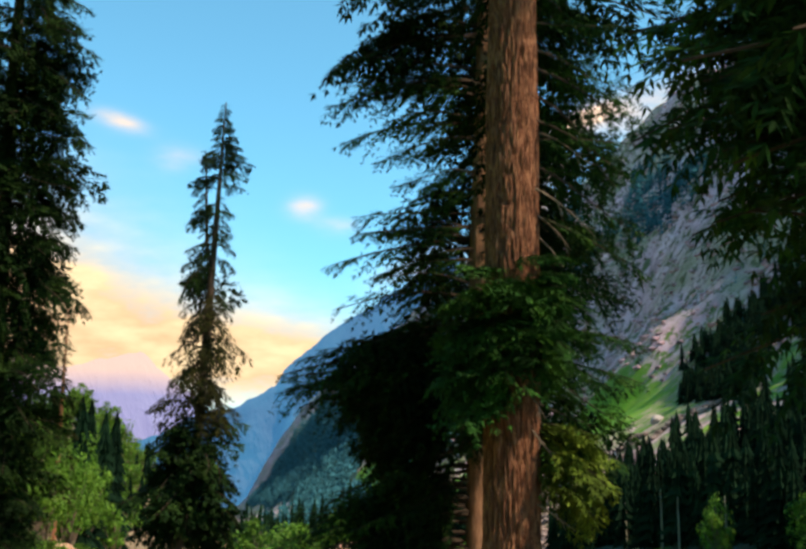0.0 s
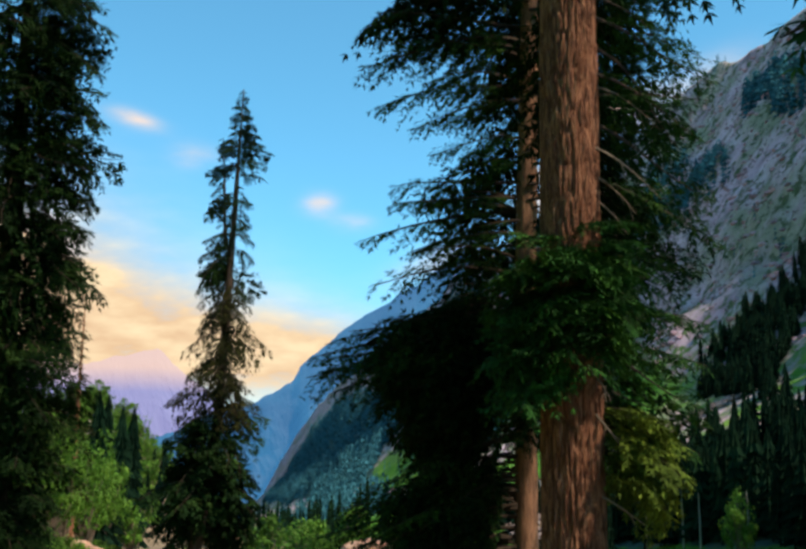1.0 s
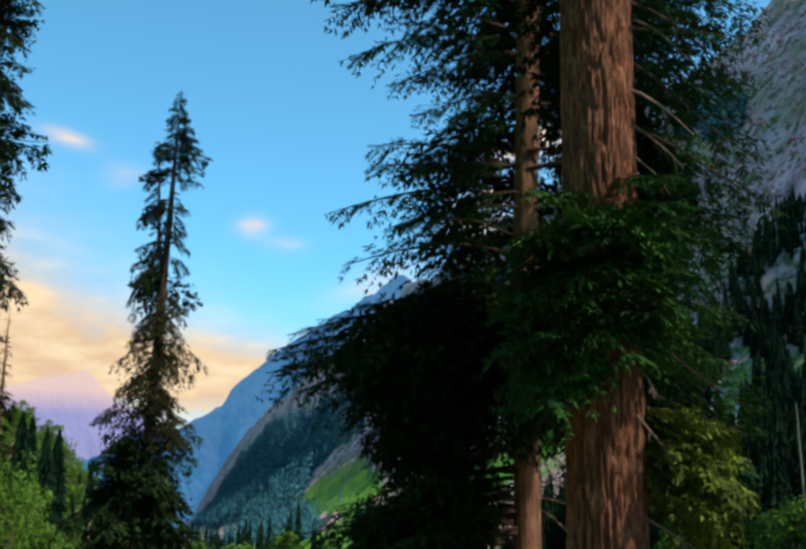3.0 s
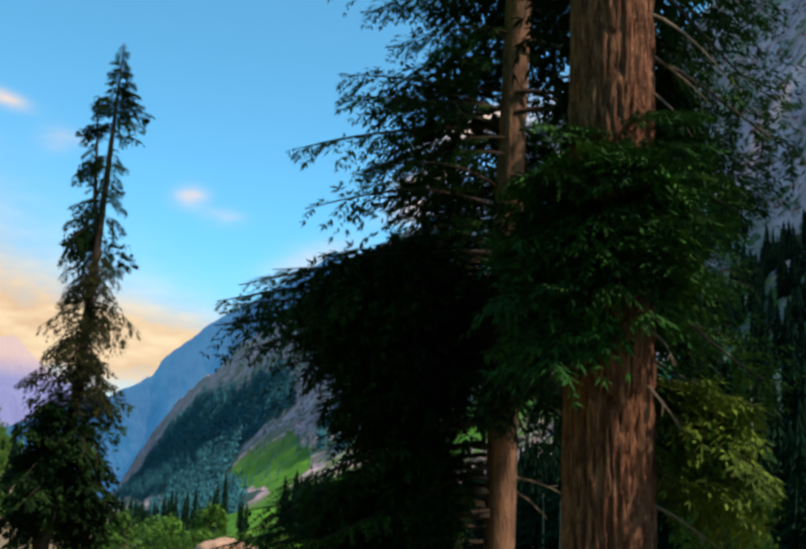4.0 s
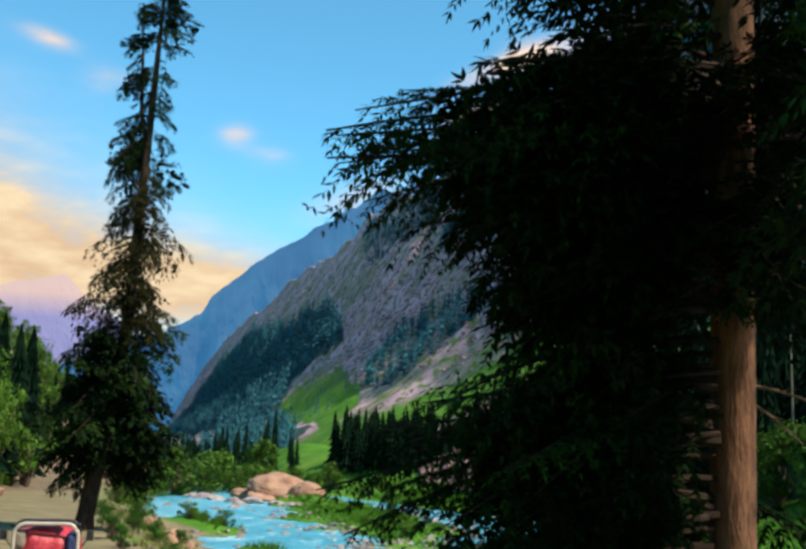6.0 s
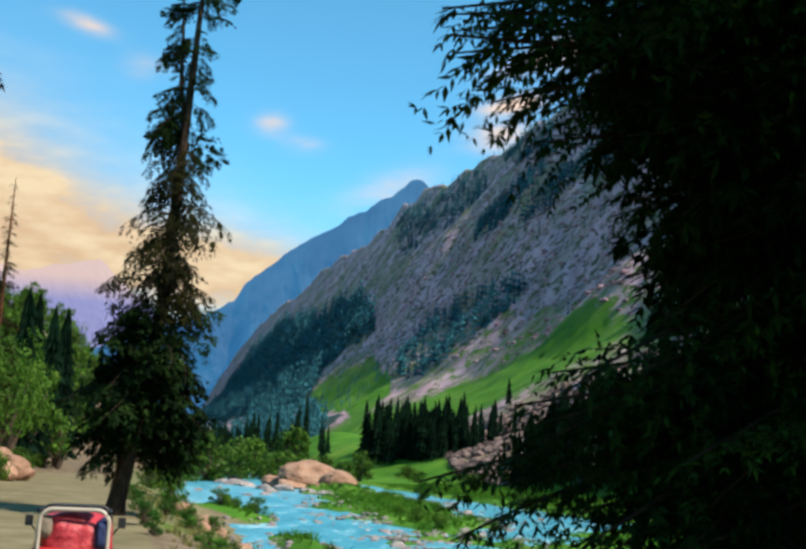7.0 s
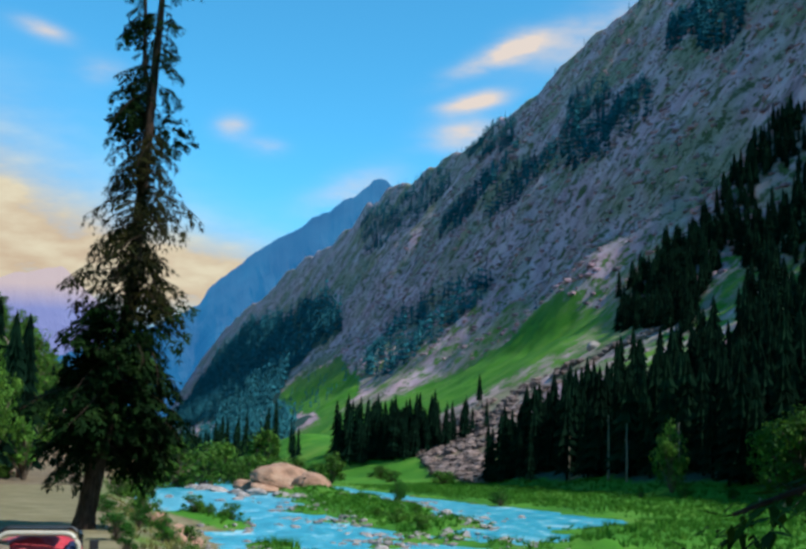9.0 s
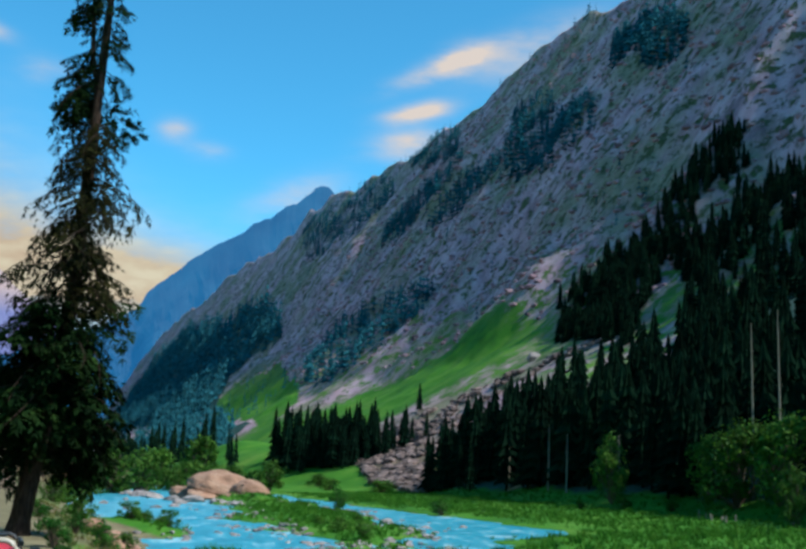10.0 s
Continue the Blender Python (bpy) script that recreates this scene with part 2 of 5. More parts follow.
def land(s, d):
    """Height of the ground s metres up the valley and d metres across it from the foot of the mountain."""
    bend = 7 * noise.noise((s / 90, 3.1, 0)) + 3 * noise.noise((s / 28, 7.7, 0))
    near_road = smooth(-110, -95, d)
    dd = river_side(s, d) + bend * near_road * (1 - smooth(150, 400, d))
    if s > 150:                                    # the river swings away behind the spur
        dd += smooth(150, 420, s) * 40 * smooth(-125, -60, d) * (1 - smooth(-10, 40, d))
    z = float(np.interp(dd, PROFILE_D, PROFILE_Z))
    # the valley floor is level, its sides are rough
    if d > 100:                                    # unseen mountainside, cut down so the sun reaches the valley
        z *= 1 - 0.3 * smooth(100, 250, d) * (1 - smooth(-250, 60, s))
    if d > 20:
        up = smooth(20, 240, d)
        gully = abs(noise.noise((s / 120, d / 200, 1.7))) * 24 + abs(noise.noise((s / 40, d / 70, 4.2))) * 8
        rough = noise.fractal((s / 60, d / 60, 9.1), 1.0, 2.1, 5) * 11 + noise.fractal((s / 17, d / 17, 3.3), 0.7, 2.1, 4) * 3.2
        z += up * (rough - gully + 11)
        z += smooth(250, 400, d) * noise.fractal((s / 160, 0.3, 2.2), 1.1, 2.0, 4) * 26
        z -= 0.8 * smooth(300, 380, d) * up * (rough - gully + 11)
    z -= 38 * smooth(230, 370, d) * math.exp(-((s - 1320) / 130) ** 2)    # a dip in the crest
    z -= 28 * smooth(230, 370, d) * (1 - smooth(880, 1250, s)) * smooth(-150, 150, s)
    if d < -124:
        z += (1 - smooth(-200, -124, d)) * (noise.fractal((s / 60, d / 60, 5.5), 1.0, 2.0, 5) * 9)
    # a wooded spur on the road's side
    z += 34 * math.exp(-((s - 200) / 70) ** 2 - ((d + 136) / 27) ** 2)
    for row in ISLANDS:
        z += row[4] * isle(s, d, row, 1.6)
    z += 0.25 * noise.noise((s / 6, d / 6, 0)) * smooth(-112, -108, d) + 0.05 * noise.noise((s / 1.7, d / 1.7, 3))
    return z


def ground_at(x, y):
    return land(*to_plan(x, y))


def mesh_from(name, verts, faces, mats, index=None, smooth_shade=False):
    me = bpy.data.meshes.new(name)
    me.from_pydata(verts, [], faces)
    for m in mats:
        me.materials.append(m)
    if index is not None:
        me.polygons.foreach_set("material_index", index)
    if smooth_shade:
        me.polygons.foreach_set("use_smooth", [True] * len(me.polygons))
    me.update()
    return me


def child(name, me, parent, m=None, label=""):
    ob = new(name, me)
    ob.parent = parent
    if m is not None:
        ob.matrix_basis = m
    return tagged(ob, label)


def steps(*runs):
    out = []
    for a, b, n in runs:
        out += list(np.linspace(a, b, n, endpoint=False))
    return out + [runs[-1][1]]


def ground_material():
    m = bpy.data.materials.new("valley_ground")
    m.use_nodes = True
    nt = m.node_tree
    n, l = nt.nodes.new, nt.links.new
    p = nt.nodes["Principled BSDF"]
    p.inputs["Roughness"].default_value, p.inputs["Specular IOR Level"].default_value = 0.95, 0.15
    geo = n("ShaderNodeNewGeometry")

    def nz(scale, detail=6, rough=0.6, stretch=None):
        t = n("ShaderNodeTexNoise")
        t.inputs["Scale"].default_value, t.inputs["Detail"].default_value, t.inputs["Roughness"].default_value = scale, detail, rough
        src = geo.outputs["Position"]
        if stretch:
            mp = n("ShaderNodeMapping"); mp.inputs["Scale"].default_value = stretch; mp.inputs["Rotation"].default_value = (0, 0, radians(-12))
            l(src, mp.inputs[0]); src = mp.outputs[0]
        l(src, t.inputs["Vector"])
        return t.outputs["Fac"]

    def ramp(fac, stops):
        r = n("ShaderNodeValToRGB")
        els = r.color_ramp.elements
        while len(els) < len(stops):
            els.new(0.5)
        for k, (pos, c) in enumerate(stops):
            els[k].position, els[k].color = pos, (*c, 1)
        l(fac, r.inputs[0])
        return r.outputs[0]

    def mix(fac, a, b):
        x = n("ShaderNodeMix"); x.data_type = "RGBA"
        l(fac, x.inputs[0]); l(a, x.inputs[6]); l(b, x.inputs[7])
        return x.outputs[2]

    cover = n("ShaderNodeVertexColor"); cover.layer_name = "cover"
    sep = n("ShaderNodeSeparateColor"); l(cover.outputs["Color"], sep.inputs[0])
    rock = ramp(nz(0.05, 12, 0.70, (1, 1, 0.45)), [(0.28, (0.13, 0.08, 0.095)), (0.40, (0.29, 0.18, 0.205)), (0.50, (0.43, 0.275, 0.31)), (0.62, (0.52, 0.36, 0.385)), (0.76, (0.30, 0.235, 0.16))])
    shrub = n("ShaderNodeMapRange")
    shrub.inputs["From Min"].default_value, shrub.inputs["From Max"].default_value = 0.515, 0.57
    l(nz(0.12, 10, 0.7), shrub.inputs["Value"])
    herb = n("ShaderNodeMapRange")
    herb.inputs["From Min"].default_value, herb.inputs["From Max"].default_value = 0.46, 0.60
    herb.inputs["To Max"].default_value = 0.75
    l(nz(0.014, 9, 0.62), herb.inputs["Value"])
    turf = ramp(nz(0.2, 6), [(0.35, (0.11, 0.13, 0.055)), (0.65, (0.20, 0.21, 0.10))])
    rock = mix(herb.outputs[0], rock, turf)
    juniper = ramp(nz(0.4, 4), [(0.35, (0.016, 0.030, 0.014)), (0.65, (0.045, 0.065, 0.03))])
    rock = mix(shrub.outputs[0], rock, juniper)
    grass = ramp(nz(0.06, 10, 0.65), [(0.3, (0.025, 0.095, 0.008)), (0.5, (0.058, 0.17, 0.011)), (0.7, (0.12, 0.215, 0.026))])
    dry = ramp(nz(0.1, 8, 0.65), [(0.3, (0.07, 0.085, 0.03)), (0.6, (0.15, 0.15, 0.06)), (0.8, (0.22, 0.18, 0.09))])
    where, climb = n("ShaderNodeSeparateXYZ"), n("ShaderNodeMapRange")
    l(geo.outputs["Position"], where.inputs[0]); l(where.outputs["Z"], climb.inputs["Value"])
    climb.inputs["From Min"].default_value, climb.inputs["From Max"].default_value = 75, 150
    grass = mix(climb.outputs[0], grass, dry)
    sand = ramp(nz(0.5, 8, 0.6), [(0.3, (0.12, 0.10, 0.05)), (0.55, (0.20, 0.165, 0.092)), (0.8, (0.28, 0.235, 0.145))])
    wood = ramp(nz(0.15, 8), [(0.3, (0.018, 0.042, 0.034)), (0.55, (0.035, 0.075, 0.06)), (0.75, (0.09, 0.10, 0.08))])

    def sharpen(v):
        a = n("ShaderNodeMath"); a.operation = "ADD"
        l(v, a.inputs[0])
        b = n("ShaderNodeMath"); b.operation = "MULTIPLY_ADD"
        l(nz(0.12, 8, 0.7), b.inputs[0]); b.inputs[1].default_value, b.inputs[2].default_value = 1.2, -0.6
        l(b.outputs[0], a.inputs[1])
        r = n("ShaderNodeMapRange"); r.inputs["From Min"].default_value, r.inputs["From Max"].default_value = 0.38, 0.62
        l(a.outputs[0], r.inputs["Value"])
        return r.outputs[0]

    # loam and gravel below, bare rock above
    lift = n("ShaderNodeMapRange")
    l(where.outputs["Z"], lift.inputs["Value"])
    lift.inputs["From Min"].default_value, lift.inputs["From Max"].default_value = 6, 30
    loam = ramp(nz(0.8, 10, 0.7), [(0.3, (0.07, 0.05, 0.032)), (0.5, (0.17, 0.125, 0.08)), (0.7, (0.29, 0.22, 0.155))])
    rock = mix(lift.outputs[0], loam, rock)
    c = mix(sharpen(sep.outputs["Red"]), rock, grass)
    c = mix(sharpen(sep.outputs["Blue"]), c, wood)
    c = mix(sharpen(sep.outputs["Green"]), c, sand)
    l(c, p.inputs["Base Color"])
    b, b2 = n("ShaderNodeBump"), n("ShaderNodeBump")
    b.inputs["Strength"].default_value, b.inputs["Distance"].default_value = 1.0, 1.7
    l(nz(0.07, 12, 0.66, (1, 1, 0.5)), b.inputs["Height"])
    b2.inputs["Strength"].default_value, b2.inputs["Distance"].default_value = 0.4, 0.06
    l(nz(3.0, 6), b2.inputs["Height"])
    l(b2.outputs[0], b.inputs["Normal"])
    # coarse relief belongs to the bare rock alone
    inv = n("ShaderNodeMath"); inv.operation = "SUBTRACT"; inv.inputs[0].default_value = 1.0
    l(sep.outputs["Red"], inv.inputs[1])
    inv2 = n("ShaderNodeMath"); inv2.operation = "SUBTRACT"; inv2.use_clamp = True
    l(inv.outputs[0], inv2.inputs[0]); l(sep.outputs["Green"], inv2.inputs[1])
    l(inv2.outputs[0], b.inputs["Strength"])
    l(b.outputs[0], p.inputs["Normal"])
    return m


SCREE_D, SCREE_S, SCREE_W = [3, 15, 32, 55, 80, 105], [172, 215, 262, 280, 268, 235], [26, 42, 50, 32, 18, 15]


def grass_share(s, d):
    """How grassy the ground is: the flood meadow, the alp on the slope and the banks."""
    g = smooth(-60, -38, river_side(s, d)) * (1 - smooth(20, 45, d))
    alp = math.exp(-(((s - 440) / 150) ** 2 + ((d - 88 + 0.1 * (s - 440)) / 62) ** 2) ** 2)
    alp_low = math.exp(-(((s - 510) / 95) ** 2 + ((d - 38) / 42) ** 2) ** 2)
    low = smooth(380, 600, s) * (1 - smooth(600, 800, s)) * smooth(-60, 0, d) * (1 - smooth(60, 110, d)) * 0.8
    hill = 0.85 * inside(GREEN_HILL, s, d)
    high = (0.34 + 0.12 * (1 - smooth(130, 200, d))) * smooth(40, 120, d)
    left = 0.75 * (1 - smooth(-128, -123, d)) * (1 - smooth(60, 120, s)) + 0.45 * smooth(60, 120, s) * (1 - smooth(-128, -100, d))
    green_isle = max(1.3 * isle(s, d, row, 1.3) for row in ISLANDS)
    turf = 0.52 * smooth(58, 75, d) * (1 - smooth(120, 180, d)) * smooth(-60, 60, s) * (1 - smooth(300, 340, s))
    verge = 0.42 * smooth(-112.5, -111, d) * (1 - smooth(-106, -102, d))
    scree = math.exp(-((s - float(np.interp(d, SCREE_D, SCREE_S))) / (1.25 * float(np.interp(d, SCREE_D, SCREE_W)))) ** 4) * smooth(-2, 5, d) * (1 - smooth(95, 112, d))
    return min(1.0, max(g, alp, alp_low, low, hill, high, turf, left, green_isle, verge) * (1 - 0.95 * scree))


def build_ground():
    ss = steps((-1000, -420, 10), (-420, -230, 14), (-230, -60, 90), (-60, 200, 90), (200, 900, 150), (900, 1700, 90), (1700, 3900, 50))
    ds = steps((-1500, -300, 10), (-300, -135, 24), (-135, -95, 60), (-95, -35, 40), (-35, 60, 40), (60, 460, 150), (460, 1500, 8))
    verts, colors = [], []
    for s in ss:
        for d in ds:
            verts.append(to_world(s, d, land(s, d)))
            sand = smooth(-123, -121, d) * (1 - smooth(-112.6, -111.4, d)) * (1 - smooth(-45, -20, s)) + 0.8 * smooth(-106, -103, d) * (1 - smooth(-44, -40, river_side(s, d)))
            wood = 0.9 * smooth(0, 10, d) * (1 - smooth(110, 160, d)) * (1 - smooth(130, 190, s)) + 0.8 * (inside(FAR_FOREST, s + 180 * noise.noise((s / 110, d / 26, 5.0)), d + 24 * noise.noise((s / 110, d / 26, 5.0))) or inside(LOW_FOREST, s, d))
            g = grass_share(s, d)
            for row in ISLANDS:
                sand *= 1 - isle(s, d, row, 2)
            colors += [g, min(1, sand), wood, 1]
    nd = len(ds)
    faces = [(i * nd + j, i * nd + j + 1, (i + 1) * nd + j + 1, (i + 1) * nd + j) for i in range(len(ss) - 1) for j in range(nd - 1)]
    me = mesh_from("ground", verts, faces, [ground_material()], smooth_shade=True)
    at = me.color_attributes.new("cover", "FLOAT_COLOR", "POINT")
    at.data.foreach_set("color", colors)
    return tagged(new("ground", me), "valley floor, dirt road, grassy banks and rocky mountain side", "ground", kind="structure")


build_ground()


def build_water():
    m = bpy.data.materials.new("glacial_water")
    m.use_nodes = True
    nt = m.node_tree
    n, l = nt.nodes.new, nt.links.new
    p = nt.nodes["Principled BSDF"]
    geo, mp = n("ShaderNodeNewGeometry"), n("ShaderNodeMapping")
    mp.inputs["Rotation"].default_value, mp.inputs["Scale"].default_value = (0, 0, radians(-12)), (1.0, 0.32, 1)
    l(geo.outputs["Position"], mp.inputs[0])
    a, b = n("ShaderNodeTexNoise"), n("ShaderNodeTexNoise")
    a.inputs["Scale"].default_value, a.inputs["Detail"].default_value = 0.7, 8
    b.inputs["Scale"].default_value, b.inputs["Detail"].default_value, b.inputs["Roughness"].default_value = 0.3, 10, 0.8
    l(mp.outputs[0], a.inputs["Vector"]); l(mp.outputs[0], b.inputs["Vector"])
    r = n("ShaderNodeValToRGB")
    els = r.color_ramp.elements
    els.new(0.5)
    for k, (pos, c) in enumerate(((0.36, (0.025, 0.20, 0.29)), (0.54, (0.08, 0.38, 0.49)), (0.66, (0.66, 0.80, 0.86)))):
        els[k].position, els[k].color = pos, (*c, 1)
    l(b.outputs["Fac"], r.inputs[0]); l(r.outputs[0], p.inputs["Base Color"])
    bump = n("ShaderNodeBump")
    bump.inputs["Strength"].default_value, bump.inputs["Distance"].default_value = 0.8, 0.25
    l(a.outputs["Fac"], bump.inputs["Height"]); l(bump.outputs[0], p.inputs["Normal"])
    p.inputs["Roughness"].default_value, p.inputs["IOR"].default_value = 0.3, 1.33
    ss, ds = steps((-200, 60, 170), (60, 420, 60)), steps((-112, -20, 70))
    nd = len(ds)
    verts = [to_world(s, d, WATER_Z + 0.10 * noise.fractal((s / 5, d / 2.2, 0), 1.0, 2.0, 4)) for s in ss for d in ds]
    faces = [(i * nd + j, i * nd + j + 1, (i + 1) * nd + j + 1, (i + 1) * nd + j) for i in range(len(ss) - 1) for j in range(nd - 1)]
    return tagged(new("water", mesh_from("water", verts, faces, [m], smooth_shade=True)), "fast turquoise mountain river with white riffles", "river", kind="structure")


build_water()


# ---------------------------------------------------------------- far ridges
# aerial haze is put into the ridge's colour and a faint glow
def haze_material(name, low, high, glow, rise=None):
    m = bpy.data.materials.new(name)
    m.use_nodes = True
    nt = m.node_tree
    n, l = nt.nodes.new, nt.links.new
    p = nt.nodes["Principled BSDF"]
    geo, t, r = n("ShaderNodeNewGeometry"), n("ShaderNodeTexNoise"), n("ShaderNodeValToRGB")
    t.inputs["Scale"].default_value, t.inputs["Detail"].default_value = 0.006, 10
    l(geo.outputs["Position"], t.inputs["Vector"]); l(t.outputs["Fac"], r.inputs[0])
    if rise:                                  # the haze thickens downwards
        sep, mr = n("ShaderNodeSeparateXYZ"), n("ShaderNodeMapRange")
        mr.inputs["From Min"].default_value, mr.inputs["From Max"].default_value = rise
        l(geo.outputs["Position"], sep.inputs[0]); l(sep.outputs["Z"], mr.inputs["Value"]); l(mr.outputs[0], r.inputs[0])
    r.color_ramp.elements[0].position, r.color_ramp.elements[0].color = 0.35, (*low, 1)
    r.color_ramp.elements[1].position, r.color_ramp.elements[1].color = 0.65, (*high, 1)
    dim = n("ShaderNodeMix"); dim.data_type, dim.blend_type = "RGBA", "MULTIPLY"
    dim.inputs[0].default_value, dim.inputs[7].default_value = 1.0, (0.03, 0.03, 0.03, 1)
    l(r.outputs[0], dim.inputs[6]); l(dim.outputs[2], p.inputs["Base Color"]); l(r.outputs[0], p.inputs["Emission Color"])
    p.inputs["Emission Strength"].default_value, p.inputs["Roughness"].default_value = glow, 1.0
    return m


def far_ridge(name, label, crest, dist, mat, seed, rough):
    """A distant mountain: crest given as rows of bearing and height in degrees, falling away towards the valley."""
    az = np.linspace(crest[0][0], crest[-1][0], 160)
    el = np.interp(az, [c[0] for c in crest], [c[1] for c in crest])
    rows = 26
    verts = []
    for k, (a, e) in enumerate(zip(az, el)):
        jag = rough * noise.fractal((a * 0.9, seed, 0), 0.8, 2.1, 6)
        top = math.tan(radians(max(0.5, e + jag))) * dist
        for j in range(rows):
            f = j / (rows - 1)
            z = top * (1 - f) - 40 * f
            out = dist - f * top * 0.75 + 90 * noise.fractal((a * 0.6, f * 4, seed + 3), 0.9, 2.0, 5) * math.sin(math.pi * min(1, f * 1.2))
            verts.append((math.sin(radians(a)) * out, math.cos(radians(a)) * out, z))
    faces = [(i * rows + j, i * rows + j + 1, (i + 1) * rows + j + 1, (i + 1) * rows + j) for i in range(159) for j in range(rows - 1)]
    return tagged(new(name, mesh_from(name, verts, faces, [mat])), label, "mountain", kind="structure")


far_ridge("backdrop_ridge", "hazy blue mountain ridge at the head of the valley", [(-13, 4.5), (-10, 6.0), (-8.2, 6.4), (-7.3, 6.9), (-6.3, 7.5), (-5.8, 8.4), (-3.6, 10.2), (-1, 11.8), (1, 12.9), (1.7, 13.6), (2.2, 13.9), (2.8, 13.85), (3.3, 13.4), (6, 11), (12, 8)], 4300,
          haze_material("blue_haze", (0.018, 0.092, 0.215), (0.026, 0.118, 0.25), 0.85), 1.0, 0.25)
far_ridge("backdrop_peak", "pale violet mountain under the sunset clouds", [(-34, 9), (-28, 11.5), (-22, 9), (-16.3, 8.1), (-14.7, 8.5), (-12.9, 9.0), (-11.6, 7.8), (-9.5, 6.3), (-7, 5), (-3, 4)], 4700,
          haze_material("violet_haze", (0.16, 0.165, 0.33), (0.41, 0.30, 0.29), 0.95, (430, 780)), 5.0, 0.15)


# ---------------------------------------------------------------- conifers
def tube(pts, radii, sides=6):
    """Vertices and faces of a tapered round bar through the points."""
    verts, faces = [], []
    for k, p in enumerate(pts):
        a = (Vector(pts[min(k + 1, len(pts) - 1)]) - Vector(pts[max(k - 1, 0)])).normalized()
        u = a.orthogonal().normalized()
        v = a.cross(u)
        for i in range(sides):
            w = 2 * math.pi * i / sides
            verts.append(Vector(p) + (u * math.cos(w) + v * math.sin(w)) * radii[k])
    for k in range(len(pts) - 1):
        for i in range(sides):
            j = (i + 1) % sides
            faces.append((k * sides + i, k * sides + j, (k + 1) * sides + j, (k + 1) * sides + i))
    return verts, faces


def bough_mesh(name, seed, length, droop, dense, blade, mats, spread=0.42, hang=0.5, gap=0.42, broad=0.30):
    """A fir bough along +x: a curved limb, side branches in a flat fan, and needle sprays along them."""
    rng = random.Random(seed)
    verts, faces, index = [], [], []

    def add(v, f, mat):
        o = len(verts)
        verts.extend(v)
        faces.extend([tuple(i + o for i in q) for q in f])
        index.extend([mat] * len(f))

    def spine(t):
        return Vector((length * t, 0.09 * length * math.sin(4 * t + seed), length * (0.10 * t - droop * t * t + 0.10 * droop * t ** 4)))

    pts = [spine(t) for t in np.linspace(0, 1, 8)]
    add(*tube(pts, [0.014 * length * (1 - 0.85 * t) for t in np.linspace(0, 1, 8)], 5), 0)

    def spray(p, along_, up, size):
        """One flat branchlet: a blunt finger of needles, curved down a little."""
        side = along_.cross(up)
        if side.length < 1e-4:
            return
        side.normalize()
        w = size * broad * 0.5 * rng.uniform(0.75, 1.2)
        bend = up * size * rng.uniform(0.02, 0.16)
        mid, end = p + along_ * size * 0.45 - bend * 0.2, p + along_ * size * 0.85 - bend * 0.7
        a, b = rng.uniform(0.8, 1.25), rng.uniform(0.8, 1.25)
        if size < 0.24:                      # short fingers are narrow spindles
            add([p, mid + side * w * a * 0.8, p + along_ * size * 1.15 - bend, mid - side * w * b * 0.8], [(0, 1, 2, 3)], 1)
            return
        add([p - side * w * 0.5, p + side * w * 0.5, mid + side * w * a, mid - side * w * b, end + side * w * 0.8 * b, end - side * w * 0.8 * a, p + along_ * size - bend],
            [(0, 1, 2, 3), (3, 2, 4, 5), (5, 4, 6)], 1)

    count = int(10 * dense)
    for k in range(count):
        t = 0.16 + 0.82 * (k + rng.random() * 0.7) / count
        base = spine(t)
        ahead = (spine(min(1, t + 0.03)) - spine(t - 0.03)).normalized()
        for sgn in (-1, 1):
            if rng.random() < 0.10:
                continue
            reach = length * spread * (math.sin(math.pi * min(1, 0.18 + t * 0.82)) ** 0.7) * rng.uniform(0.55, 1.15)
            ang = radians(rng.uniform(38, 68))
            way = ahead * math.cos(ang) + Vector((0, sgn, 0)) * math.sin(ang) + Vector((0, 0, rng.uniform(-0.18, 0.12)))
            way.normalize()
            steps_ = max(3, int(reach / (blade * gap)))
            last = base
            for j in range(1, steps_ + 1):
                f = j / steps_
                p = base + way * reach * f + Vector((0, 0, -hang * reach * f * f * rng.uniform(0.6, 1.2)))
                go = (p - last).normalized()
                last = p
                up = Vector((rng.uniform(-0.3, 0.3), rng.uniform(-0.3, 0.3), 1)).normalized()
                side = go.cross(up).normalized()
                size = blade * rng.uniform(0.7, 1.25) * (1.1 - 0.35 * f)
                for q in (-1, 1):
                    w2 = (go * 0.7 + side * q * rng.uniform(0.55, 0.95) + Vector((0, 0, rng.uniform(-0.28, 0.10)))).normalized()
                    spray(p, w2, up, size)
                if j == steps_ or rng.random() < 0.45:
                    spray(p, (go + Vector((0, 0, rng.uniform(-0.7, 0.2)))).normalized(), up, size * 1.15)
                if rng.random() < 0.12:
                    spray(p, Vector((rng.uniform(-0.4, 0.4), rng.uniform(-0.4, 0.4), -1)).normalized(), side, size * 1.1)
    wood = [q for q, k in zip(faces, index) if k == 0]
    count = 1 + max(max(q) for q in wood)
    green = [tuple(i - count for i in q) for q, k in zip(faces, index) if k == 1]
    return mesh_from(name, verts[:count], wood, mats[:1]), mesh_from("needles", verts[count:], green, mats[1:])


def hang_bough(root, pair, m, label=""):
    """One bough: its limb, and the needles on it."""
    child("needles", pair[1], child("bough", pair[0], root, m, label))


